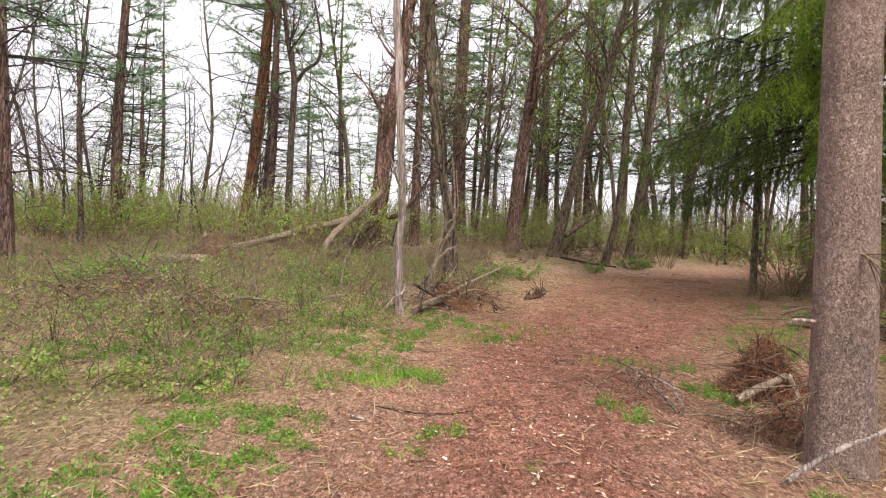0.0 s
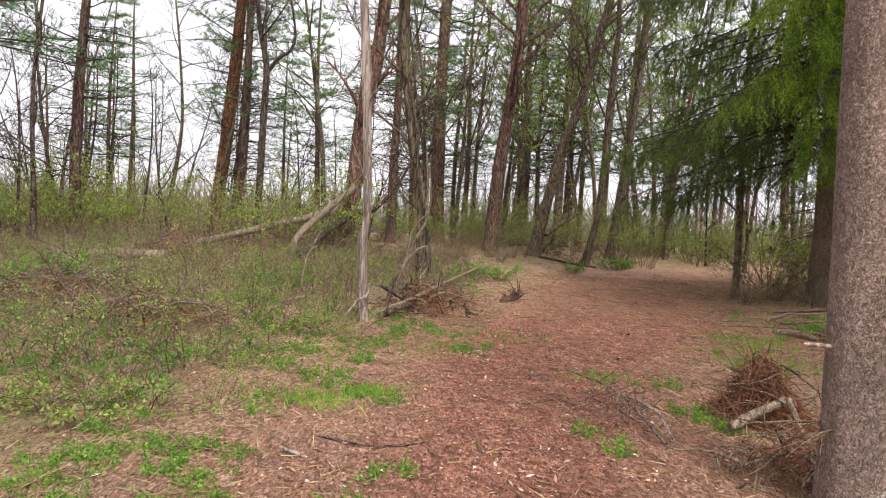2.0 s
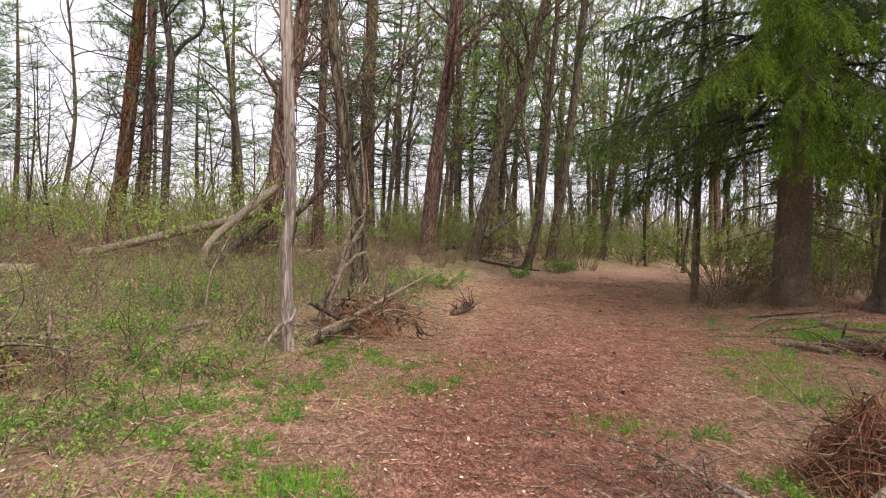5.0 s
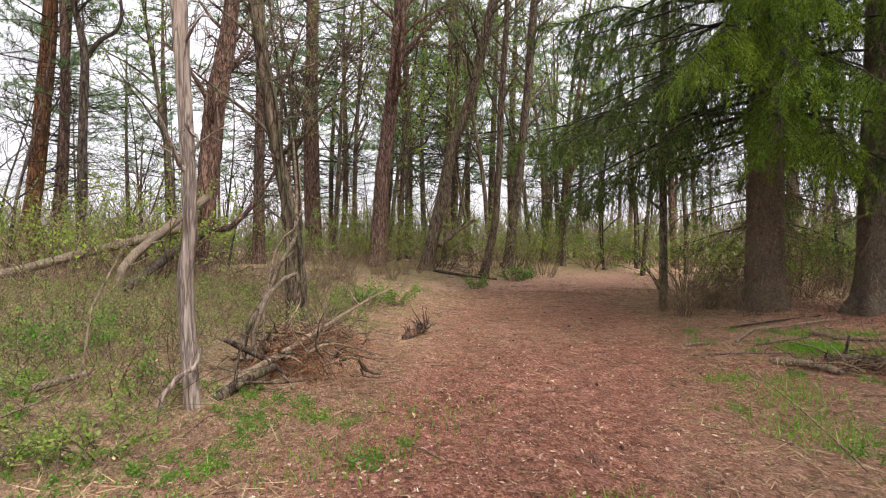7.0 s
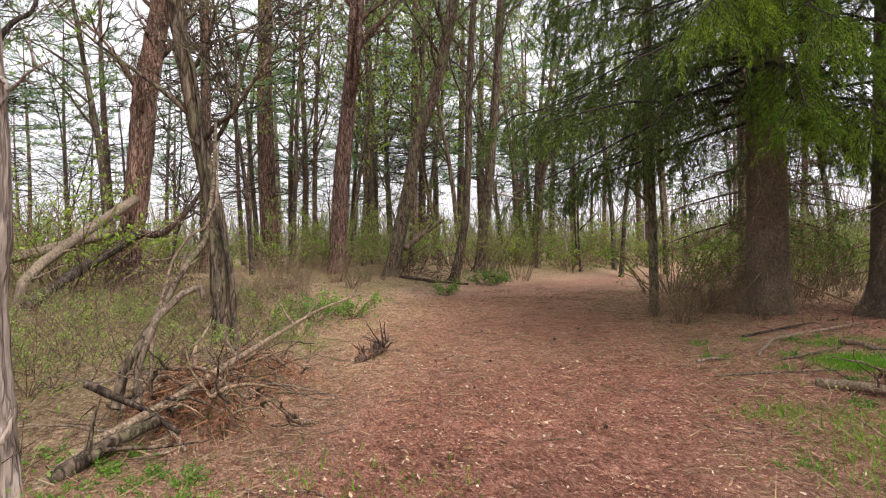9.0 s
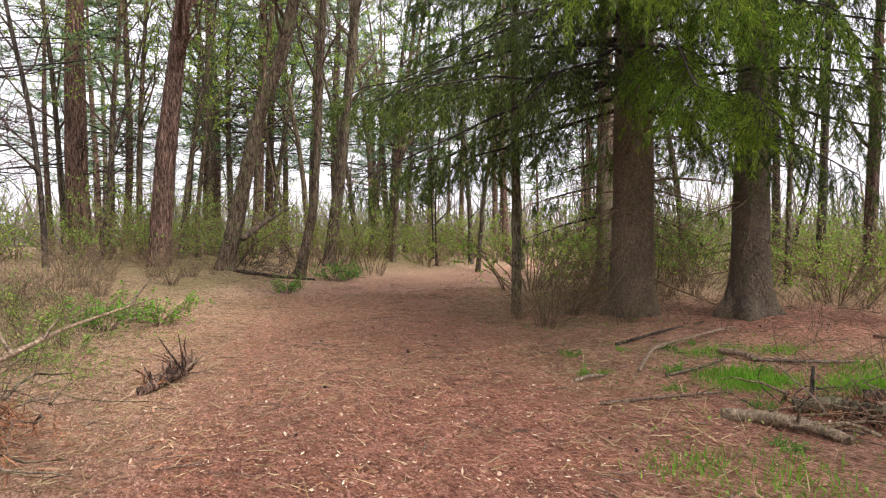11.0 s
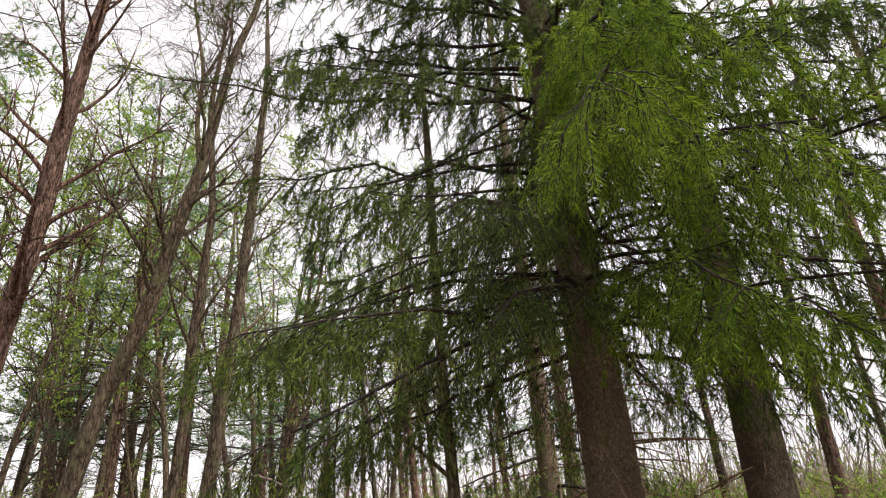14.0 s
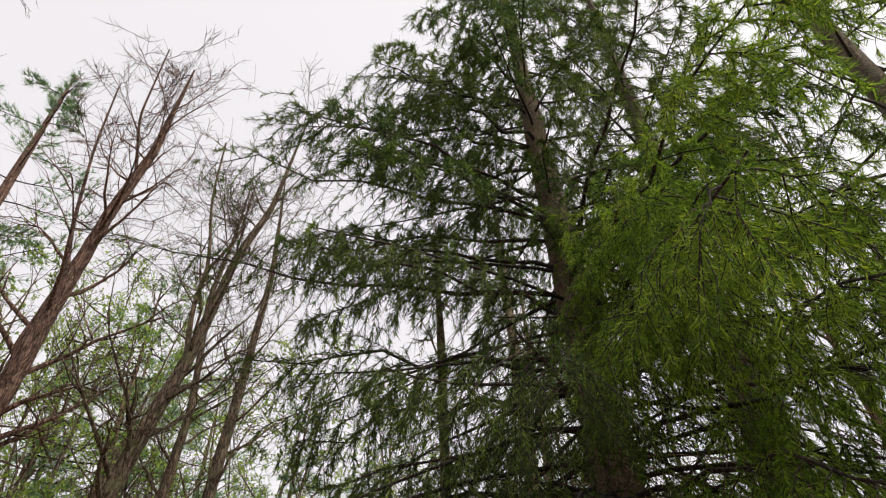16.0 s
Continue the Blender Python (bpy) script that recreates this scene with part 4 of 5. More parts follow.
def fill(rng, n, x0, x1, y0, y1, keep, gap):
    out = []
    for _ in range(n * 40):
        x, y = rng.uniform(x0, x1), rng.uniform(y0, y1)
        if keep(x, y) and all((x - u) ** 2 + (y - v) ** 2 > gap * gap for u, v in out):
            out.append((x, y))
            if len(out) == n:
                break
    return out


rng = np.random.default_rng(77)
thickets = [shrub_model("shrub", 80 + i, 30, t, s, 900, 0.042, LEAF_SPRING, TWIG_TAN, "thicket shrub of thin tan stems with tiny spring leaves", "shrub", 1) for i, (t, s) in enumerate(((1.9, 1.2), (1.5, 1.0), (2.3, 1.3)))]
places = fill(rng, 85, -22, 3.5, 17.5, 31, lambda x, y: path_edge(x, y) < -1.8 and math.hypot(x, y) > (25 if x > -2.5 else 16.5), 1.35)
places += fill(rng, 48, 2, 22, 24, 35, lambda x, y: path_edge(x, y) < -1.0, 1.2)
places += fill(rng, 70, 9, 26, 6, 24, lambda x, y: path_edge(x, y) < -2.2 and (x - 10.5) ** 2 / 13 + (y - 12) ** 2 / 9 > 1.0 and x > 12, 1.1)
places += fill(rng, 3, 8.2, 11.5, 15.8, 19, lambda x, y: path_edge(x, y) < -0.6, 0.8)
scatter(thickets, places, rng, "thicket shrubs", (1.0, 1.5))

haze = [shrub_model("twiggy_shrub", 85 + i, 40, t, 0.8, 70, 0.04, LEAF_SPRING, TWIG_TAN, "leafless twiggy shrub of fine grey-tan stems", "shrub", 3) for i, t in enumerate((1.5, 1.9))]
places = fill(rng, 6, 7.4, 10.2, 13.4, 16.8, lambda x, y: path_edge(x, y) < -0.35 and (x - 9.25) ** 2 + (y - 14.5) ** 2 > 0.45 and y > 18.8 - 0.6 * x, 0.45)
places += fill(rng, 16, -0.5, 6, 16, 23, lambda x, y: -5 < path_edge(x, y) < -2.2, 0.8)
places += fill(rng, 10, 11, 16, 11.5, 17, lambda x, y: x + y > 25.5, 0.9)
scatter(haze, places, rng, "twiggy shrubs", (0.55, 0.95))

greens = [shrub_model("leafy_shrub", 90 + i, 26, 0.75, 0.7, 620, 0.06, LEAF_HERB, TWIG, "low bright green leafy shrub", "shrub") for i in range(2)]
scatter(greens, [(7.25, 23.9), (7.7, 24.2), (-4.6, 9.4), (-5.0, 9.1), (-2.0, 10.6), (-5.6, 9.9), (2.1, 16.6), (5.0, 20.6), (-2.6, 11.2), (14.4, 20.5), (1.4, 16)], rng, "leafy shrubs", (0.75, 1.1))

brambles = [shrub_model("bramble", 100 + i, 9, t, s, n, 0.037, LEAF_BRAMBLE, TWIG, "tangled low bramble with arching canes and small leaves", "bramble") for i, (t, s, n) in enumerate(((0.85, 1.1, 560), (0.6, 0.9, 620), (1.05, 1.0, 460), (0.5, 0.8, 640)))]
places = fill(rng, 260, -9.5, 1.2, 4.6, 18, lambda x, y: path_edge(x, y) < -0.7 - 0.3 * math.sin(2.3 * y) and (x + 0.6) ** 2 + (y - 9) ** 2 > 0.3 and (x - 0.2) ** 2 + (y - 10.3) ** 2 > 1.5, 0.46)
scatter(brambles, places, rng, "brambles", (0.55, 1.05), 8)

herbs = [shrub_model("herb_plant", 120 + i, 16, 0.15, 0.25, 380, 0.023, LEAF_HERB, LEAF_HERB, "small clump of fresh green herb leaves", "plant", 1) for i in range(3)]
places = [(-0.35, 5.6), (-0.02, 5.45), (-0.75, 5.3), (-0.2, 3.7), (-1.6, 4.1), (-1.25, 4.2), (2.35, 5.25), (2.42, 5.05), (2.5, 5.6), (2.3, 5.5), (2.0, 3.2), (2.3, 3.0), (1.9, 6.6), (2.2, 6.4), (0.6, 7.6), (0.9, 7.9), (-0.4, 6.9), (2.2, 2.9)]
places += fill(rng, 250, -5.5, 0.3, 2.6, 9.5, lambda x, y: -3.2 < path_edge(x, y) < -0.2 and math.sin(2.1 * x + 0.6) * math.sin(1.7 * y + x) > -0.08, 0.15)
places += [(0.05, 4.05), (0.55, 3.55), (-0.97, 5.24), (-0.9, 4.9), (0.35, 8.63), (0.61, 8.53), (2.48, 6.43), (2.62, 5.38), (1.45, 4.6), (1.3, 4.9), (0.94, 7.95)]
places += fill(rng, 24, 3.2, 9, 6.5, 12.5, lambda x, y: -2.2 < path_edge(x, y) < -0.1, 0.3)
scatter(herbs, places, rng, "herb clumps", (0.5, 1.15), 5)


# ---- grass, litter ----
def stuff(name, soup, material, label, category):
    return tagged(new(name, soup.mesh(name, material)), label, category, kind="stuff")


def blades_at(rng, soup, xy, length, width, up=1.0, spikes=True):
    k = len(xy)
    base = np.column_stack([xy, ground(xy[:, 0], xy[:, 1]) - 0.004])
    way = rng.normal(0, 0.45, (k, 3))
    way[:, 2] = up
    way = unit(way)
    (soup.spikes if spikes else soup.leaves)(base, way, across(rng, way), length, width)


rng = np.random.default_rng(131)
soup = Soup()
for cx, cy, sx, sy, n in ((6.68, 10.7, 0.16, 0.12, 900), (6.62, 10.3, 0.2, 0.15, 1500), (7.35, 9.75, 0.3, 0.16, 1800), (8.0, 10.1, 0.3, 0.2, 700), (7.4, 11.5, 0.25, 0.12, 350), (8.05, 11.1, 0.3, 0.12, 350), (4.44, 9.2, 0.16, 0.14, 200), (4.7, 8.8, 0.2, 0.18, 240), (4.4, 8.3, 0.25, 0.16, 330), (4.0, 7.75, 0.25, 0.16, 380), (4.0, 7.3, 0.18, 0.14, 280), (-0.6, 5.35, 0.18, 0.14, 450), (-0.2, 5.72, 0.14, 0.12, 400), (0.4, 7.7, 0.4, 0.3, 350), (1.9, 6.6, 0.2, 0.2, 200), (-2.2, 9.3, 0.6, 0.5, 900), (-3.3, 7.2, 0.8, 0.6, 800), (8.6, 9.0, 0.5, 0.4, 600), (1.0, 8.7, 0.4, 0.4, 300)):
    xy = rng.normal((cx, cy), (sx, sy), (n, 2))
    blades_at(rng, soup, xy, rng.uniform(0.035, 0.1, n), np.full(n, 0.009))
stuff("grass", soup, GRASS_GREEN, "tufts of short bright green spring grass", "grass")


def spread(rng, n, x0, x1, y0, y1, weight):
    xy = np.column_stack([rng.uniform(x0, x1, n), rng.uniform(y0, y1, n)])
    return xy[rng.uniform(0, 1, n) < weight(xy[:, 0], xy[:, 1])]


soup = Soup()
xy = spread(rng, 150000, -9, 9, 2.5, 16, lambda x, y: step(0.0, 1.2, -path_edge(x, y)) * (x < 3) * np.clip(0.16 + 0.5 * np.sin(1.7 * x + np.sin(2.1 * y)) * np.sin(1.9 * y), 0.02, 1) + 0.06 * (x > 3) * (path_edge(x, y) < 0))
k = len(xy)
way = fan(rng, k, 0.5)
base = np.column_stack([xy, ground(xy[:, 0], xy[:, 1]) + rng.uniform(0.0, 0.14, k) ** 1.3])
soup.leaves(base, way, across(rng, way), rng.uniform(0.018, 0.045, k), rng.uniform(0.013, 0.028, k))
stuff("ground_cover", soup, LEAF_BRAMBLE, "low green ground cover of tiny leaves", "ground cover")

soup = Soup()
xy = spread(rng, 130000, -8, 12, 1.5, 20, lambda x, y: np.exp(-((path_edge(x, y) + 0.4) / 0.8) ** 2) * 0.7 * (path_edge(x, y) < 0.4) + 0.03 + 0.3 * (x < -1) + 0.3 * step(8, 13, y) * (path_edge(x, y) > 0))
way = rng.normal(0, 1, (len(xy), 3))
way[:, 2] = np.abs(way[:, 2]) * 0.35
way = unit(way)
base = np.column_stack([xy, ground(xy[:, 0], xy[:, 1]) + 0.006])
soup.spikes(base, way, across(rng, way), rng.uniform(0.06, 0.22, len(xy)), np.full(len(xy), 0.008))
stuff("dry_grass", soup, STRAW, "flattened dry tan grass along the path edges", "dry grass")

soup = Soup()
xy = spread(rng, 150000, -5, 12, 1.0, 20, lambda x, y: (1 - 0.6 * step(11, 15, y)) * (0.3 + 0.5 * step(-0.5, 0.5, path_edge(x, y))))
k = len(xy)
way = unit(np.column_stack([rng.normal(0, 1, (k, 2)), rng.normal(0.12, 0.25, k)]))
side = unit(np.cross(way, np.column_stack([rng.normal(0, 0.3, (k, 2)), np.ones(k)])))
base = np.column_stack([xy, ground(xy[:, 0], xy[:, 1]) + 0.010])
soup.leaves(base, way, side, 0.012 + 0.046 * rng.uniform(0, 1, k) ** 2.5, 0.008 + 0.022 * rng.uniform(0, 1, k) ** 2)
stuff("leaf_litter", soup, LITTER, "small dry tan and brown fallen leaves", "leaf litter")

soup = Soup()
xy = spread(rng, 90000, -2, 13, 1.2, 20, lambda x, y: 0.15 + 0.75 * step(-0.4, 0.5, path_edge(x, y)))
k = len(xy)
way = unit(np.column_stack([rng.normal(0, 1, (k, 2)), rng.normal(0.03, 0.06, k)]))
base = np.column_stack([xy, ground(xy[:, 0], xy[:, 1]) + 0.008])
soup.spikes(base, way, across(rng, way), rng.uniform(0.06, 0.16, k), np.full(k, 0.0035))
stuff("pine_needles", soup, NEEDLE_DRY, "red-brown fallen pine needles on the path", "needles")

soup = Soup()
xy = spread(rng, 4600, -6, 13, 1.8, 22, lambda x, y: 0.4 + 0.0 * x)
for x, y in xy:
    ln = rng.uniform(0.08, 0.4)
    p = grow(rng, (x, y, 0), (*rng.normal(0, 1, 2), 0), ln, 4, (0, 0, 0), 0.25)
    p[:, 2] = ground(p[:, 0], p[:, 1]) + 0.01 + np.abs(rng.normal(0, 0.008, 4))
    soup.tube(p, np.linspace(0.006, 0.002, 4) * rng.uniform(0.5, 1.2), 4)
stuff("twig_litter", soup, TWIG, "thin broken brown twigs lying on the ground", "twigs")

soup = Soup()
xy = np.vstack([spread(rng, 8000, -10, 1.5, 4.5, 20, lambda x, y: step(0.6, 1.6, -path_edge(x, y)) * ((x - 0.2) ** 2 + (y - 10.3) ** 2 > 1.4)), spread(rng, 2600, 3, 15, 6, 20, lambda x, y: 0.6 * step(1.2, 3.0, -path_edge(x, y)))])
for x, y in xy:
    ln = rng.uniform(0.25, 0.95)
    p = grow(rng, (x, y, float(ground(x, y)) - 0.02), (*rng.normal(0, 0.6, 2), 1), ln, 4, (*rng.normal(0, 0.9, 2), -0.6), 0.3)
    soup.tube(p, (0.0045, 0.004, 0.003, 0.0015), 3)
stuff("dry_stems", soup, TWIG_TAN, "thin dry brown stems standing in the undergrowth", "dry stems")


# ---- dead wood ----
def log(name, pts, r0, r1, material, seed, label, category="log", stubs=0, sides=16, rings=40, on_ground=False):
    pts = np.array(pts, float)
    if on_ground:
        pts[:, 2] += ground(pts[:, 0], pts[:, 1])
    base = pts[0].copy()
    thing = empty(name, *base)
    pts = pts - base
    rng = np.random.default_rng(seed)
    full = np.vstack([pts[0], pts, pts[-1]])
    full[0] = pts[0] + (pts[0] - pts[1]) * 0.004
    full[-1] = pts[-1] + (pts[-1] - pts[-2]) * 0.004
    radii = np.concatenate([[r0 * 0.02], np.linspace(r0, r1, len(pts)), [r1 * 0.02]])
    s = Soup()
    fine = np.concatenate([[0, 0.98], np.linspace(1, len(full) - 2, rings), [len(full) - 2 + 0.02, len(full) - 1]])
    line = np.stack([np.interp(fine, np.arange(len(full)), full[:, i]) for i in range(3)], -1)
    line[3:-3] = (line[2:-4] + 2 * line[3:-3] + line[4:-2]) / 4
    rr = np.interp(fine, np.arange(len(full)), radii) * (1 + rng.normal(0, 0.05, len(fine)))
    s.tube(line, rr, sides)
    part("wood", s.mesh("wood", material), thing)
    for _ in range(stubs):
        q, d = along(line[3:-3], rng.uniform(0.2, 0.98))
        st = Soup()
        w = unit(np.cross(d, rng.normal(0, 1, 3)) + d * 0.5)
        w[2] = abs(w[2])
        st.tube(grow(rng, q, w, rng.uniform(4, 12) * r0, 5, (0, 0, 0), 0.3), np.linspace(r0 * 0.35, r0 * 0.08, 5), 5)
        part("stub", st.mesh("stub", material), thing)
    return tagged(thing, label, category)


log("fallen_log", [(-6.9, 16.9, 0.5), (-5.29, 17.6, 0.88), (-4.33, 18.2, 1.2), (-3.17, 19.0, 1.56), (-2.5, 19.9, 1.85)], 0.085, 0.11, DEADWOOD, 201, "long pale fallen log propped against the leaning tree", stubs=3)
log("fallen_log", [(-3.15, 16.6, 0.5), (-3.1, 16.7, 0.95), (-2.95, 17.1, 1.25), (-2.45, 18.2, 1.9), (-2.05, 20.0, 2.55)], 0.075, 0.1, DEADWOOD, 202, "forked broken log leaning against the dark trunk", stubs=3)
log("fallen_log", [(-2.9, 16.2, 0.6), (-2.6, 17.2, 1.0), (-2.2, 18.8, 1.5), (-2.0, 20.0, 1.8)], 0.08, 0.10, BARK_DARK, 203, "dark broken bough propped under the logs", stubs=2)
log("fallen_log", [(-7.5, 13.9, 0.1), (-6.2, 13.7, 0.14), (-5.0, 13.4, 0.22)], 0.08, 0.11, DEADWOOD, 204, "grey fallen log half hidden in the brambles", on_ground=True, stubs=2)
log("fallen_log", [(-3.4, 7.6, 0.1), (-2.9, 7.75, 0.16), (-2.2, 7.8, 0.12)], 0.03, 0.022, DEADWOOD, 205, "pale stick lying in the brambles", "branch", on_ground=True, sides=8)
log("fallen_branch", [(-0.52, 9.05, 0.11), (-0.33, 9.4, 0.25), (0.0, 9.9, 0.34), (0.41, 10.5, 0.51), (0.82, 11.2, 0.65), (1.2, 11.9, 0.77), (1.83, 12.8, 0.88)], 0.042, 0.008, DEADWOOD, 206, "long pale fallen branch lying over the brush pile", "branch", 4, 10)
log("fallen_branch", [(-0.52, 9.1, 0.1), (-0.39, 9.2, 0.18), (-0.22, 9.4, 0.26), (0.0, 9.75, 0.28)], 0.055, 0.035, BARK_GREY, 226, "dark broken butt of a fallen bough", "branch", 2, 12)
log("climbing_vine", [(-0.34, 10.1, 0.3), (-0.3, 10.2, 0.56), (-0.14, 10.4, 0.85), (0.03, 10.8, 1.25), (0.17, 11.2, 1.49), (0.19, 12.0, 2.11), (0.12, 13.3, 3.0)], 0.038, 0.018, BARK_GREY, 227, "thick woody vine rising from the brush to a tree", "vine", 3, 10)
log("climbing_vine", [(-0.22, 10.25, 0.3), (-0.23, 10.3, 0.55), (-0.1, 10.3, 0.9), (0.08, 10.4, 1.08), (0.2, 10.5, 1.12), (0.22, 10.5, 1.02)], 0.032, 0.02, DEADWOOD, 228, "bent woody vine ending in a broken hook", "vine", 1, 10)
log("climbing_vine", [(-0.13, 10.2, 0.3), (-0.13, 10.3, 0.76), (-0.05, 10.8, 1.33), (0.06, 11.0, 1.53), (0.17, 11.3, 1.62), (0.25, 11.5, 1.86), (0.2, 12.5, 2.6)], 0.014, 0.007, TWIG, 229, "thin bare vine arching over the brush", "vine", 3, 8)
log("fallen_branch", [(-0.45, 9.8, 0.55), (-0.28, 9.8, 0.45), (-0.13, 9.8, 0.37), (0.13, 9.7, 0.2)], 0.03, 0.02, BARK_DARK, 230, "short dark bough lying across the brush pile", "branch", 2, 8)
log("fallen_branch", [(-1.55, 9.45, 0.35), (-1.49, 9.5, 0.89), (-1.27, 9.6, 1.39), (-1.06, 9.7, 1.71), (-0.85, 9.2, 2.0)], 0.013, 0.006, DEADWOOD, 231, "thin pale pole leaning on the dead tree", "branch", 2, 8)
log("fallen_branch", [(-0.17, 10.3, 0.33), (0.37, 10.5, 0.44), (0.73, 10.8, 0.51)], 0.014, 0.006, TWIG_TAN, 232, "thin tan stick lying on the brush", "branch", 2, 6)
log("fallen_branch", [(0.0, 9.8, 0.29), (0.18, 9.6, 0.1)], 0.018, 0.014, DEADWOOD, 233, "short pale stick propped on the brush", "branch", 0, 8)
log("fallen_branch", [(-0.82, 8.68, 0.1), (-0.78, 8.72, 0.28), (-0.67, 8.75, 0.42), (-0.55, 8.8, 0.49), (-0.52, 8.85, 0.63)], 0.022, 0.02, BARK_PALE, 234, "bowed pale stick in front of the dead tree", "branch", 0, 10)
log("fallen_log", [(-8.6, 14.2, 0.1), (-7.87, 14.5, 0.22), (-6.66, 15.0, 0.36), (-6.05, 15.5, 0.5)], 0.07, 0.085, DEADWOOD, 235, "grey log lying in dead canes", stubs=1)
log("fallen_branch", [(1.88, 3.3, 0.05), (1.94, 3.34, 0.08), (2.06, 3.36, 0.15), (2.2, 3.33, 0.26), (2.36, 3.36, 0.31), (2.55, 3.34, 0.44), (2.85, 3.36, 0.47)], 0.02, 0.011, BARK_PALE, 207, "curved pale dead branch at the foot of the spruce", "branch", 2, 10, on_ground=True)
log("fallen_branch", [(2.40, 5.0, 0.06), (2.6, 5.07, 0.14), (2.86, 5.12, 0.24)], 0.035, 0.03, DEADWOOD, 208, "short grey broken branch on the debris heap", "branch", 0, 10, on_ground=True)
log("fallen_branch", [(2.86, 5.1, 0.26), (2.92, 4.95, 0.02)], 0.022, 0.018, DEADWOOD, 209, "upright broken stick in the debris heap", "branch", 0, 8, on_ground=True)
log("fallen_branch", [(1.82, 4.7, 0.02), (1.75, 5.0, 0.12), (1.63, 5.2, 0.24), (1.3, 5.45, 0.32)], 0.014, 0.005, TWIG, 210, "bare twiggy branch lying on the path", "branch", 9, 6, on_ground=True)
log("fallen_branch", [(6.12, 11.27, 0.03), (6.7, 11.65, 0.09), (7.33, 11.99, 0.07), (8.66, 12.21, 0.06), (8.76, 12.15, 0.02)], 0.026, 0.014, DEADWOOD, 211, "long bent pale stick lying under the spruces", "branch", 2, 8, on_ground=True)
log("fallen_branch", [(6.93, 12.44, 0.02), (8.0, 12.75, 0.04), (9.12, 12.95, 0.03)], 0.02, 0.012, BARK_DARK, 212, "thin dark stick lying under the spruces", "branch", 3, 6, on_ground=True)
log("wood_slab", [(5.40, 9.75, 0.02), (5.5, 9.5, 0.05), (5.54, 9.15, 0.05), (5.5, 8.9, 0.02)], 0.05, 0.035, DEADWOOD, 213, "split grey slab of rotten wood on needles", "wood", 1, 9, on_ground=True)
log("fallen_log", [(6.0, 9.6, 0.03), (6.15, 9.4, 0.07), (6.27, 9.11, 0.08), (6.5, 8.6, 0.08), (6.9, 8.0, 0.06)], 0.06, 0.09, BARK_GREY, 236, "rotting log half sunk in needles", on_ground=True, stubs=2)
log("fallen_log", [(6.75, 9.5, 0.03), (6.9, 9.2, 0.08), (7.2, 8.7, 0.09), (7.6, 8.2, 0.06)], 0.07, 0.08, BARK_DARK, 237, "dark decaying log beside the grass", on_ground=True, stubs=2)
log("wood_slab", [(7.4, 11.33, 0.03), (7.35, 11.1, 0.05), (7.32, 10.85, 0.03)], 0.035, 0.03, DEADWOOD, 214, "pale split slab of wood on needles", "wood", 0, 8, on_ground=True)
log("fallen_branch", [(7.3, 10.85, 0.02), (7.6, 10.5, 0.04), (8.1, 10.3, 0.03)], 0.022, 0.012, TWIG, 238, "brown stick lying behind the grass", "branch", 2, 8, on_ground=True)
log("fallen_branch", [(5.37, 11.36, 0.02), (5.58, 11.39, 0.04), (5.77, 11.39, 0.02)], 0.022, 0.016, DEADWOOD, 239, "short pale stick at the path edge", "branch", 0, 8, on_ground=True)
log("fallen_branch", [(9.96, 11.08, 0.02), (9.7, 10.8, 0.05), (9.39, 10.51, 0.02)], 0.024, 0.016, DEADWOOD, 215, "stick lying on the needle floor", "branch", 1, 8, on_ground=True)
log("branch_stub", [(6.25, 9.62, 0.0), (6.3, 9.64, 0.14), (6.38, 9.68, 0.28)], 0.022, 0.012, BARK_DARK, 240, "broken upright stub standing in rotten wood", "branch", 1, 8, on_ground=True)
log("fallen_branch", [(5.0, 10.6, 0.01), (5.5, 10.3, 0.03), (6.1, 10.2, 0.03)], 0.014, 0.008, TWIG, 241, "thin brown stick on the needle floor", "branch", 3, 6, on_ground=True)
log("fallen_branch", [(6.2, 11.0, 0.02), (6.6, 10.95, 0.05), (7.1, 11.05, 0.03)], 0.018, 0.01, BARK_GREY, 242, "mossy stick lying before the spruces", "branch", 2, 6, on_ground=True)
log("fallen_branch", [(4.3, 23.2, 0.05), (5.4, 23.0, 0.1), (6.4, 23.2, 0.14)], 0.05, 0.03, BARK_DARK, 216, "dark fallen branch between the trunks", "branch", 3, 8, on_ground=True)
log("fallen_log", [(4.6, 23.6, 1.4), (5.4, 24.4, 1.9), (6.2, 25.2, 2.3)], 0.09, 0.06, BARK_GREY, 217, "mossy broken log lodged against the leaning tree", stubs=1)
log("fallen_branch", [(8.2, 25.3, 3.2), (9.2, 24.9, 2.9), (10.2, 24.6, 2.3)], 0.03, 0.02, BARK_PALE, 218, "pale broken branch hung in the trees", "branch", 1, 8)
log("fallen_branch", [(3.6, 6.8, 0.02), (3.5, 7.2, 0.3), (3.3, 7.5, 0.55)], 0.008, 0.004, TWIG_TAN, 219, "thin leaning dry stem at the path edge", "branch", 0, 6, on_ground=True)

log("wood_chip", [(-0.62, 4.33, 0.015), (-0.50, 4.25, 0.018)], 0.014, 0.010, BARK_PALE, 222, "pale wood chip lying on the path", "wood chip", 0, 6, 6, on_ground=True)
log("fallen_branch", [(-0.5, 4.6, 0.01), (-0.15, 4.45, 0.02), (0.1, 4.5, 0.015), (0.25, 4.62, 0.01)], 0.007, 0.004, BARK_DARK, 223, "dark crooked twig lying on the path", "branch", 0, 6, on_ground=True)
log("fallen_branch", [(1.75, 5.1, 0.2), (1.85, 4.95, 0.16), (1.9, 4.75, 0.02)], 0.012, 0.008, BARK_PALE, 224, "pale curved stick among bare twigs", "branch", 0, 6, on_ground=True)
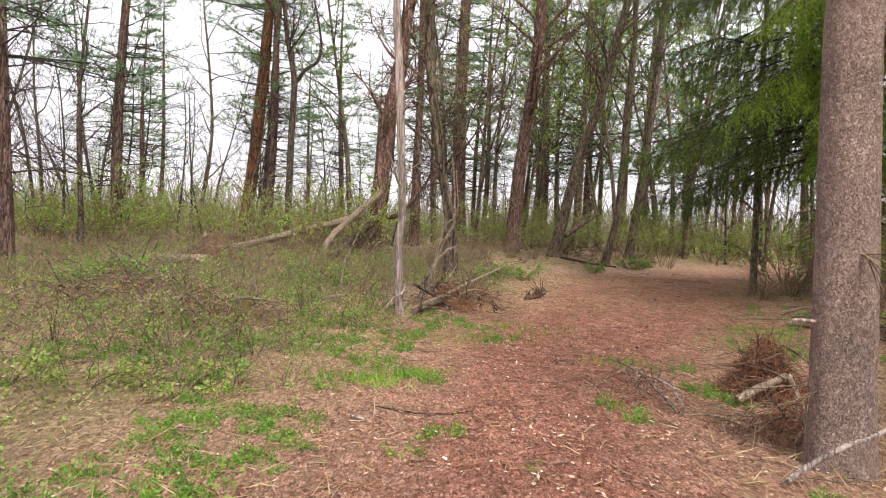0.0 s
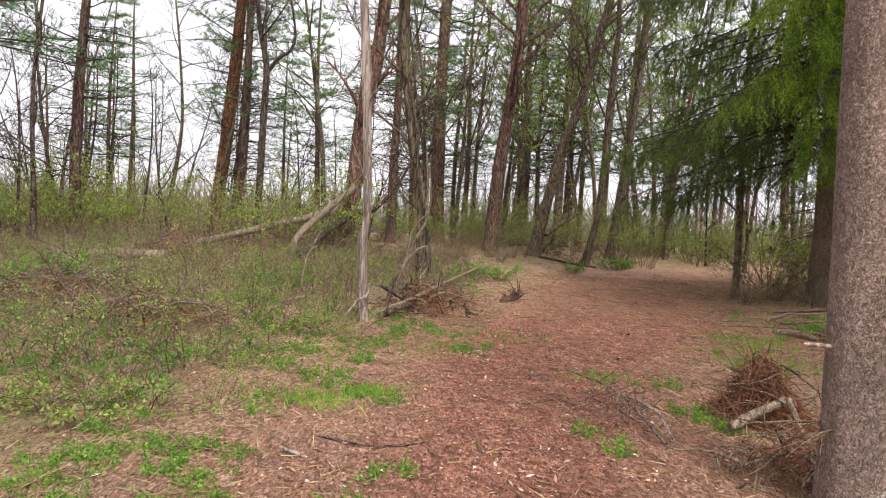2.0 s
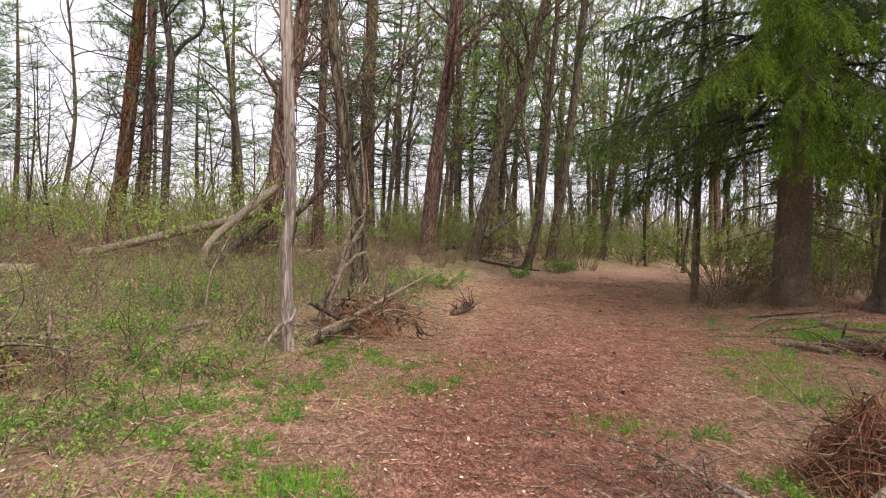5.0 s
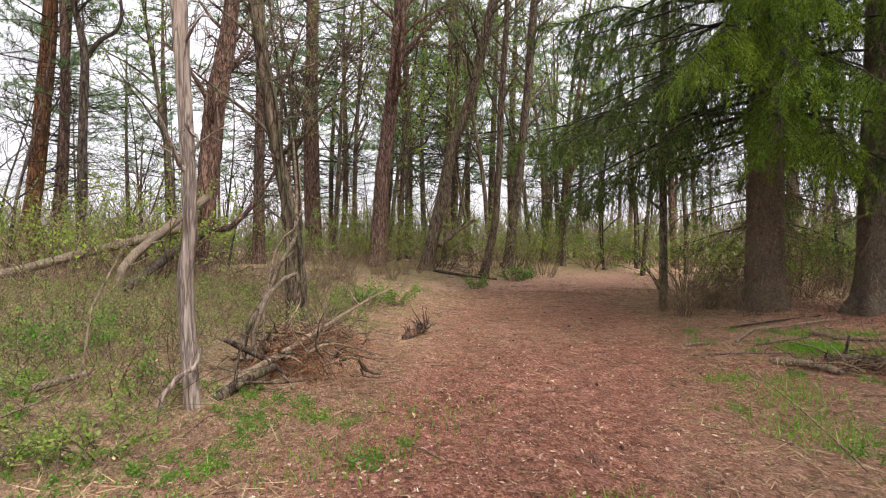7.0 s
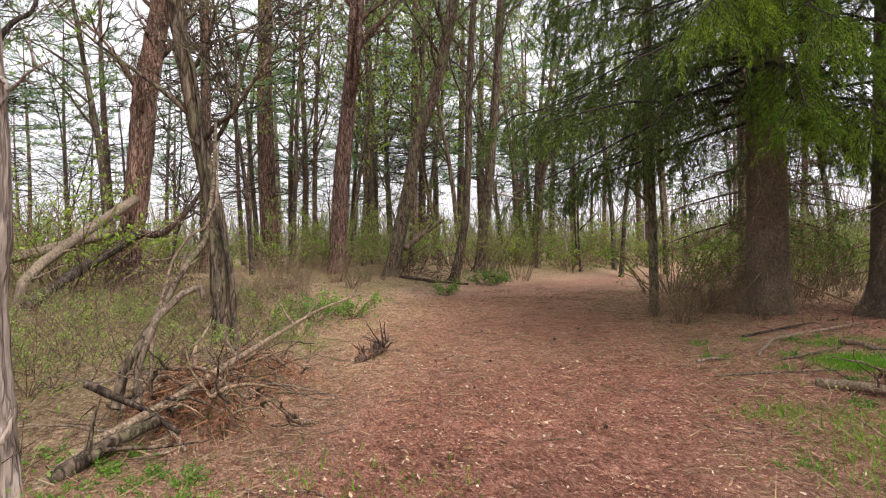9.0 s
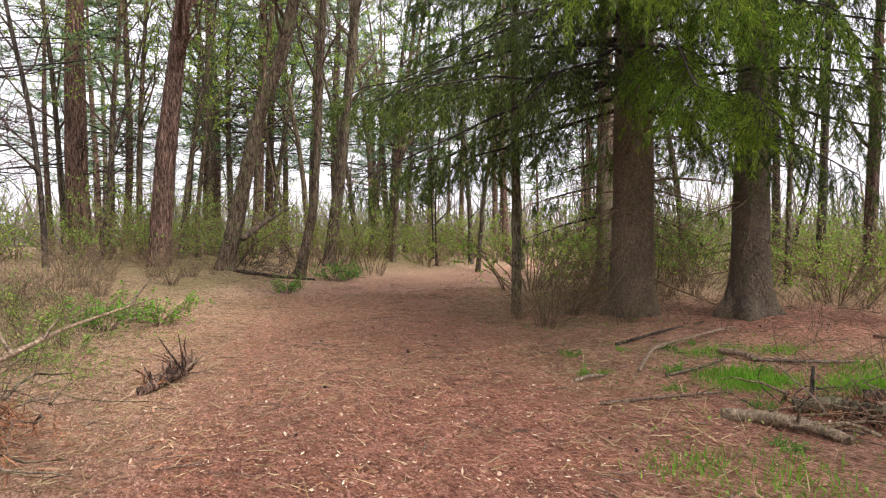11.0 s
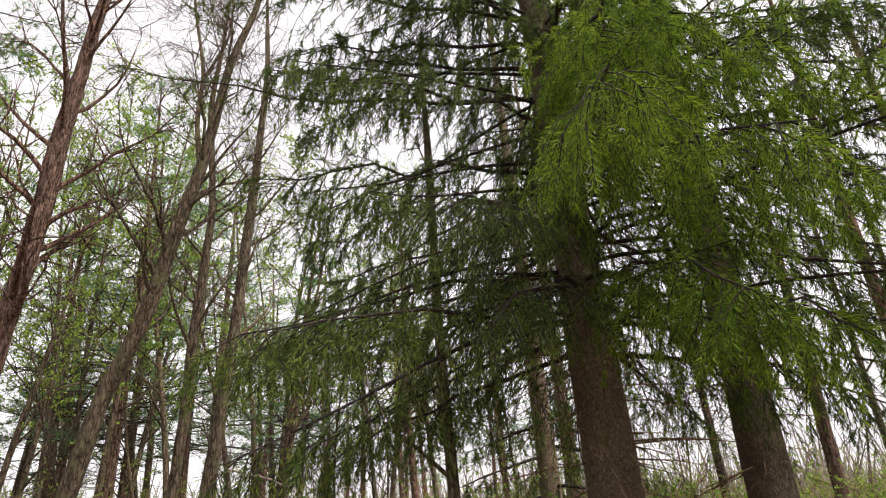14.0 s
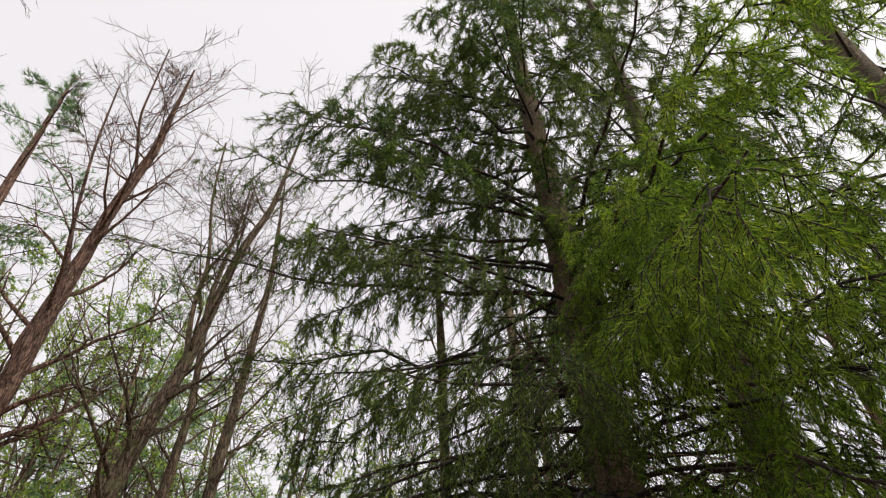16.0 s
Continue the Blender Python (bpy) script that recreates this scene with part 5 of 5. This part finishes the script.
log("fallen_branch", [(-1.7, 8.85, 0.05), (-1.45, 9.3, 0.1)], 0.03, 0.024, DEADWOOD, 225, "short pale log end in the grass", "branch", 0, 10, on_ground=True)


def brush_pile(x, y, wide, high, n, seed, woods, label, straw=0, thick=0.013):
    rng = np.random.default_rng(seed)
    heap = empty("brush_pile", x, y, float(ground(x, y)))
    for _ in range(n):
        s = Soup()
        a = rng.uniform(0, 6.28)
        p = rng.normal(0, wide * 0.4, 2)
        z = high * math.exp(-(p @ p) / wide ** 2) * rng.uniform(0, 1)
        pts = grow(rng, (p[0], p[1], z), (math.cos(a), math.sin(a), rng.normal(0.1, 0.55)), rng.uniform(0.25, 0.9) * wide, 6, (0, 0, -0.5), 0.55)
        pts[:, 2] = np.maximum(pts[:, 2], -0.02)
        s.tube(pts, np.linspace(0.004 + thick * rng.uniform(0, 1) ** 2, 0.003, 6), 5)
        part("stick", s.mesh("stick", woods[int(rng.integers(0, len(woods)))]), heap)
    if straw:
        t = Soup()
        b = rng.normal(0, wide * 0.33, (straw, 3))
        b[:, 2] = high * np.exp(-(b[:, 0] ** 2 + b[:, 1] ** 2) / (0.5 * wide) ** 2) * rng.uniform(0.2, 1, straw)
        w = fan(rng, straw, -0.4)
        t.spikes(b, w, across(rng, w), rng.uniform(0.1, 0.25, straw), np.full(straw, 0.007))
        tagged(part("dead_needles", t.mesh("dead_needles", NEEDLE_DRY), heap, "rusty brown dead needles"), kind="stuff")
    return tagged(heap, label, "brush pile")


MIXED = (TWIG, TWIG_TAN, DEADWOOD, BARK_GREY)
BROWN = (TWIG, TWIG, TWIG_TAN, BARK_GREY)
brush_pile(0.1, 10.2, 0.75, 0.5, 150, 301, MIXED, "heap of tangled crooked brown sticks beside the dead tree", 900, 0.018)
brush_pile(0.55, 11.6, 0.9, 0.4, 90, 302, BROWN, "heap of thin brown sticks", 900)
brush_pile(2.85, 5.45, 0.5, 0.55, 80, 303, BROWN, "debris heap of twigs and rusty dead needles", 3600)
brush_pile(2.5, 4.3, 0.6, 0.25, 110, 304, (TWIG_TAN, DEADWOOD), "dry stems and sticks round the trunk foot", 700)
brush_pile(-4.2, 8.2, 1.3, 0.35, 130, 305, BROWN, "tangle of dead canes and twigs", 600)
brush_pile(-2.6, 7.2, 1.1, 0.3, 90, 310, BROWN, "tangle of dead brown bramble canes", 500)
brush_pile(-5.4, 14.6, 1.2, 0.75, 130, 306, BROWN, "reddish tangle of roots and twigs at the fallen log", 1400)
brush_pile(6.3, 9.2, 0.8, 0.16, 110, 307, MIXED, "scattered broken sticks and rotten wood", 900)
brush_pile(1.6, 5.4, 0.45, 0.2, 50, 308, (TWIG, TWIG_TAN), "bare dead twigs on the path", 0, 0.006)
brush_pile(5.2, 23.6, 1.6, 0.7, 120, 309, (TWIG, BARK_DARK), "dark heap of twigs between the trunks")
brush_pile(-2.3, 19.4, 1.2, 0.9, 80, 312, (TWIG, BARK_DARK, BARK_GREY), "dark tangle of boughs under the propped logs", 0, 0.03)

# uprooted little stump with a fan of roots
stump = empty("stump", 1.8, 13.0, float(ground(1.8, 13.0)))
s = Soup()
rg = np.random.default_rng(311)
line = np.array([(-0.1, -0.27, 0.0), (-0.09, -0.25, 0.03), (0.02, -0.14, 0.05), (0.12, 0.06, 0.06), (0.3, 0.2, 0.09), (0.4, 0.4, 0.1), (0.41, 0.41, 0.1)])
s.tube(line, (0.004, 0.05, 0.045, 0.06, 0.045, 0.03, 0.004), 10)
part("wood", s.mesh("wood", BARK_PINE), stump)
for _ in range(48):
    s = Soup()
    q, d = along(line[1:-1], rg.uniform(0.02, 0.98))
    up = unit(np.array([rg.normal(0, 0.45), rg.normal(0, 0.45), rg.uniform(0.3, 1.0)]))
    s.tube(grow(rg, q, up, rg.uniform(0.06, 0.24), 5, (0, 0, 0.1), 0.5), np.linspace(rg.uniform(0.01, 0.03), 0.004, 5), 4)
    part("shard", s.mesh("shard", (BARK_RUSTY, BARK_PINE, DEADWOOD, TWIG)[_ % 4]), stump)
for _ in range(8):
    s = Soup()
    s.tube(grow(rg, line[4], (rg.normal(0.2, 0.7), rg.normal(0.1, 0.7), rg.uniform(0.1, 0.8)), rg.uniform(0.2, 0.45), 5, (0, 0, 0.1), 0.45), np.linspace(0.014, 0.004, 5), 5)
    part("root", s.mesh("root", BARK_PINE), stump)
tagged(stump, "small dark rotten root with jagged shards", "stump")


# ---- pine cones ----
def cone_model():
    s = Soup()
    rg = np.random.default_rng(321)
    h = np.linspace(-0.045, 0.045, 7)
    s.tube(np.stack([h, 0 * h, 0 * h + 0.018], -1), np.array([0.002, 0.013, 0.018, 0.019, 0.016, 0.011, 0.002]), 8)
    k = 60
    u, a = rg.uniform(-0.04, 0.035, k), rg.uniform(0, 6.28, k)
    base = np.stack([u, 0.014 * np.cos(a), 0.018 + 0.014 * np.sin(a)], -1)
    way = unit(np.stack([0.6 + 0 * a, np.cos(a), np.sin(a)], -1))
    s.leaves(base, way, across(rg, way), np.full(k, 0.018), np.full(k, 0.014))
    return tagged(new("pine_cone", s.mesh("pine_cone", BARK_DARK)), "dark brown pine cone lying on the path", "pine cone", "pine cones")


cone = cone_model()
cone_places = [(4.57, 13.39), (3.19, 12.19), (4.44, 9.88), (5.39, 14.25), (2.6, 11.0), (3.9, 14.6), (4.9, 15.3), (3.1, 9.4), (4.4, 9.6), (2.9, 13.6), (1.2, 6.4), (2.4, 7.6), (9.6, 12.4), (10.2, 11.8), (8.9, 12.1), (5.2, 12.6)]
for i, (x, y) in enumerate(cone_places):
    m = pose(x, y, float(ground(x, y)) + 0.004, 0, rng.uniform(-15, 15), rng.uniform(0, 360)) @ Matrix.Scale(rng.uniform(0.5, 0.8), 4)
    if i == 0:
        cone.matrix_basis = m
    else:
        copy_thing(cone, m)

# ---- distance ----
soup = Soup()
rg = np.random.default_rng(401)
k = 26000
a, d = rg.uniform(0, 6.283, k), rg.uniform(70, 150, k)
base = np.stack([d * np.sin(a), d * np.cos(a), 0 * d - 0.3], -1)
way = unit(np.column_stack([rg.normal(0, 0.3, (k, 2)), np.ones(k)]))
side = unit(np.stack([np.cos(a), -np.sin(a), 0 * a], -1))
soup.spikes(base, way, side, 2.0 + 9.0 * rg.uniform(0, 1, k) ** 2, rg.uniform(0.12, 0.42, k))
stuff("far_woods", soup, FAR_WOOD, "hazy grey-brown bare woods on the horizon", "woods")
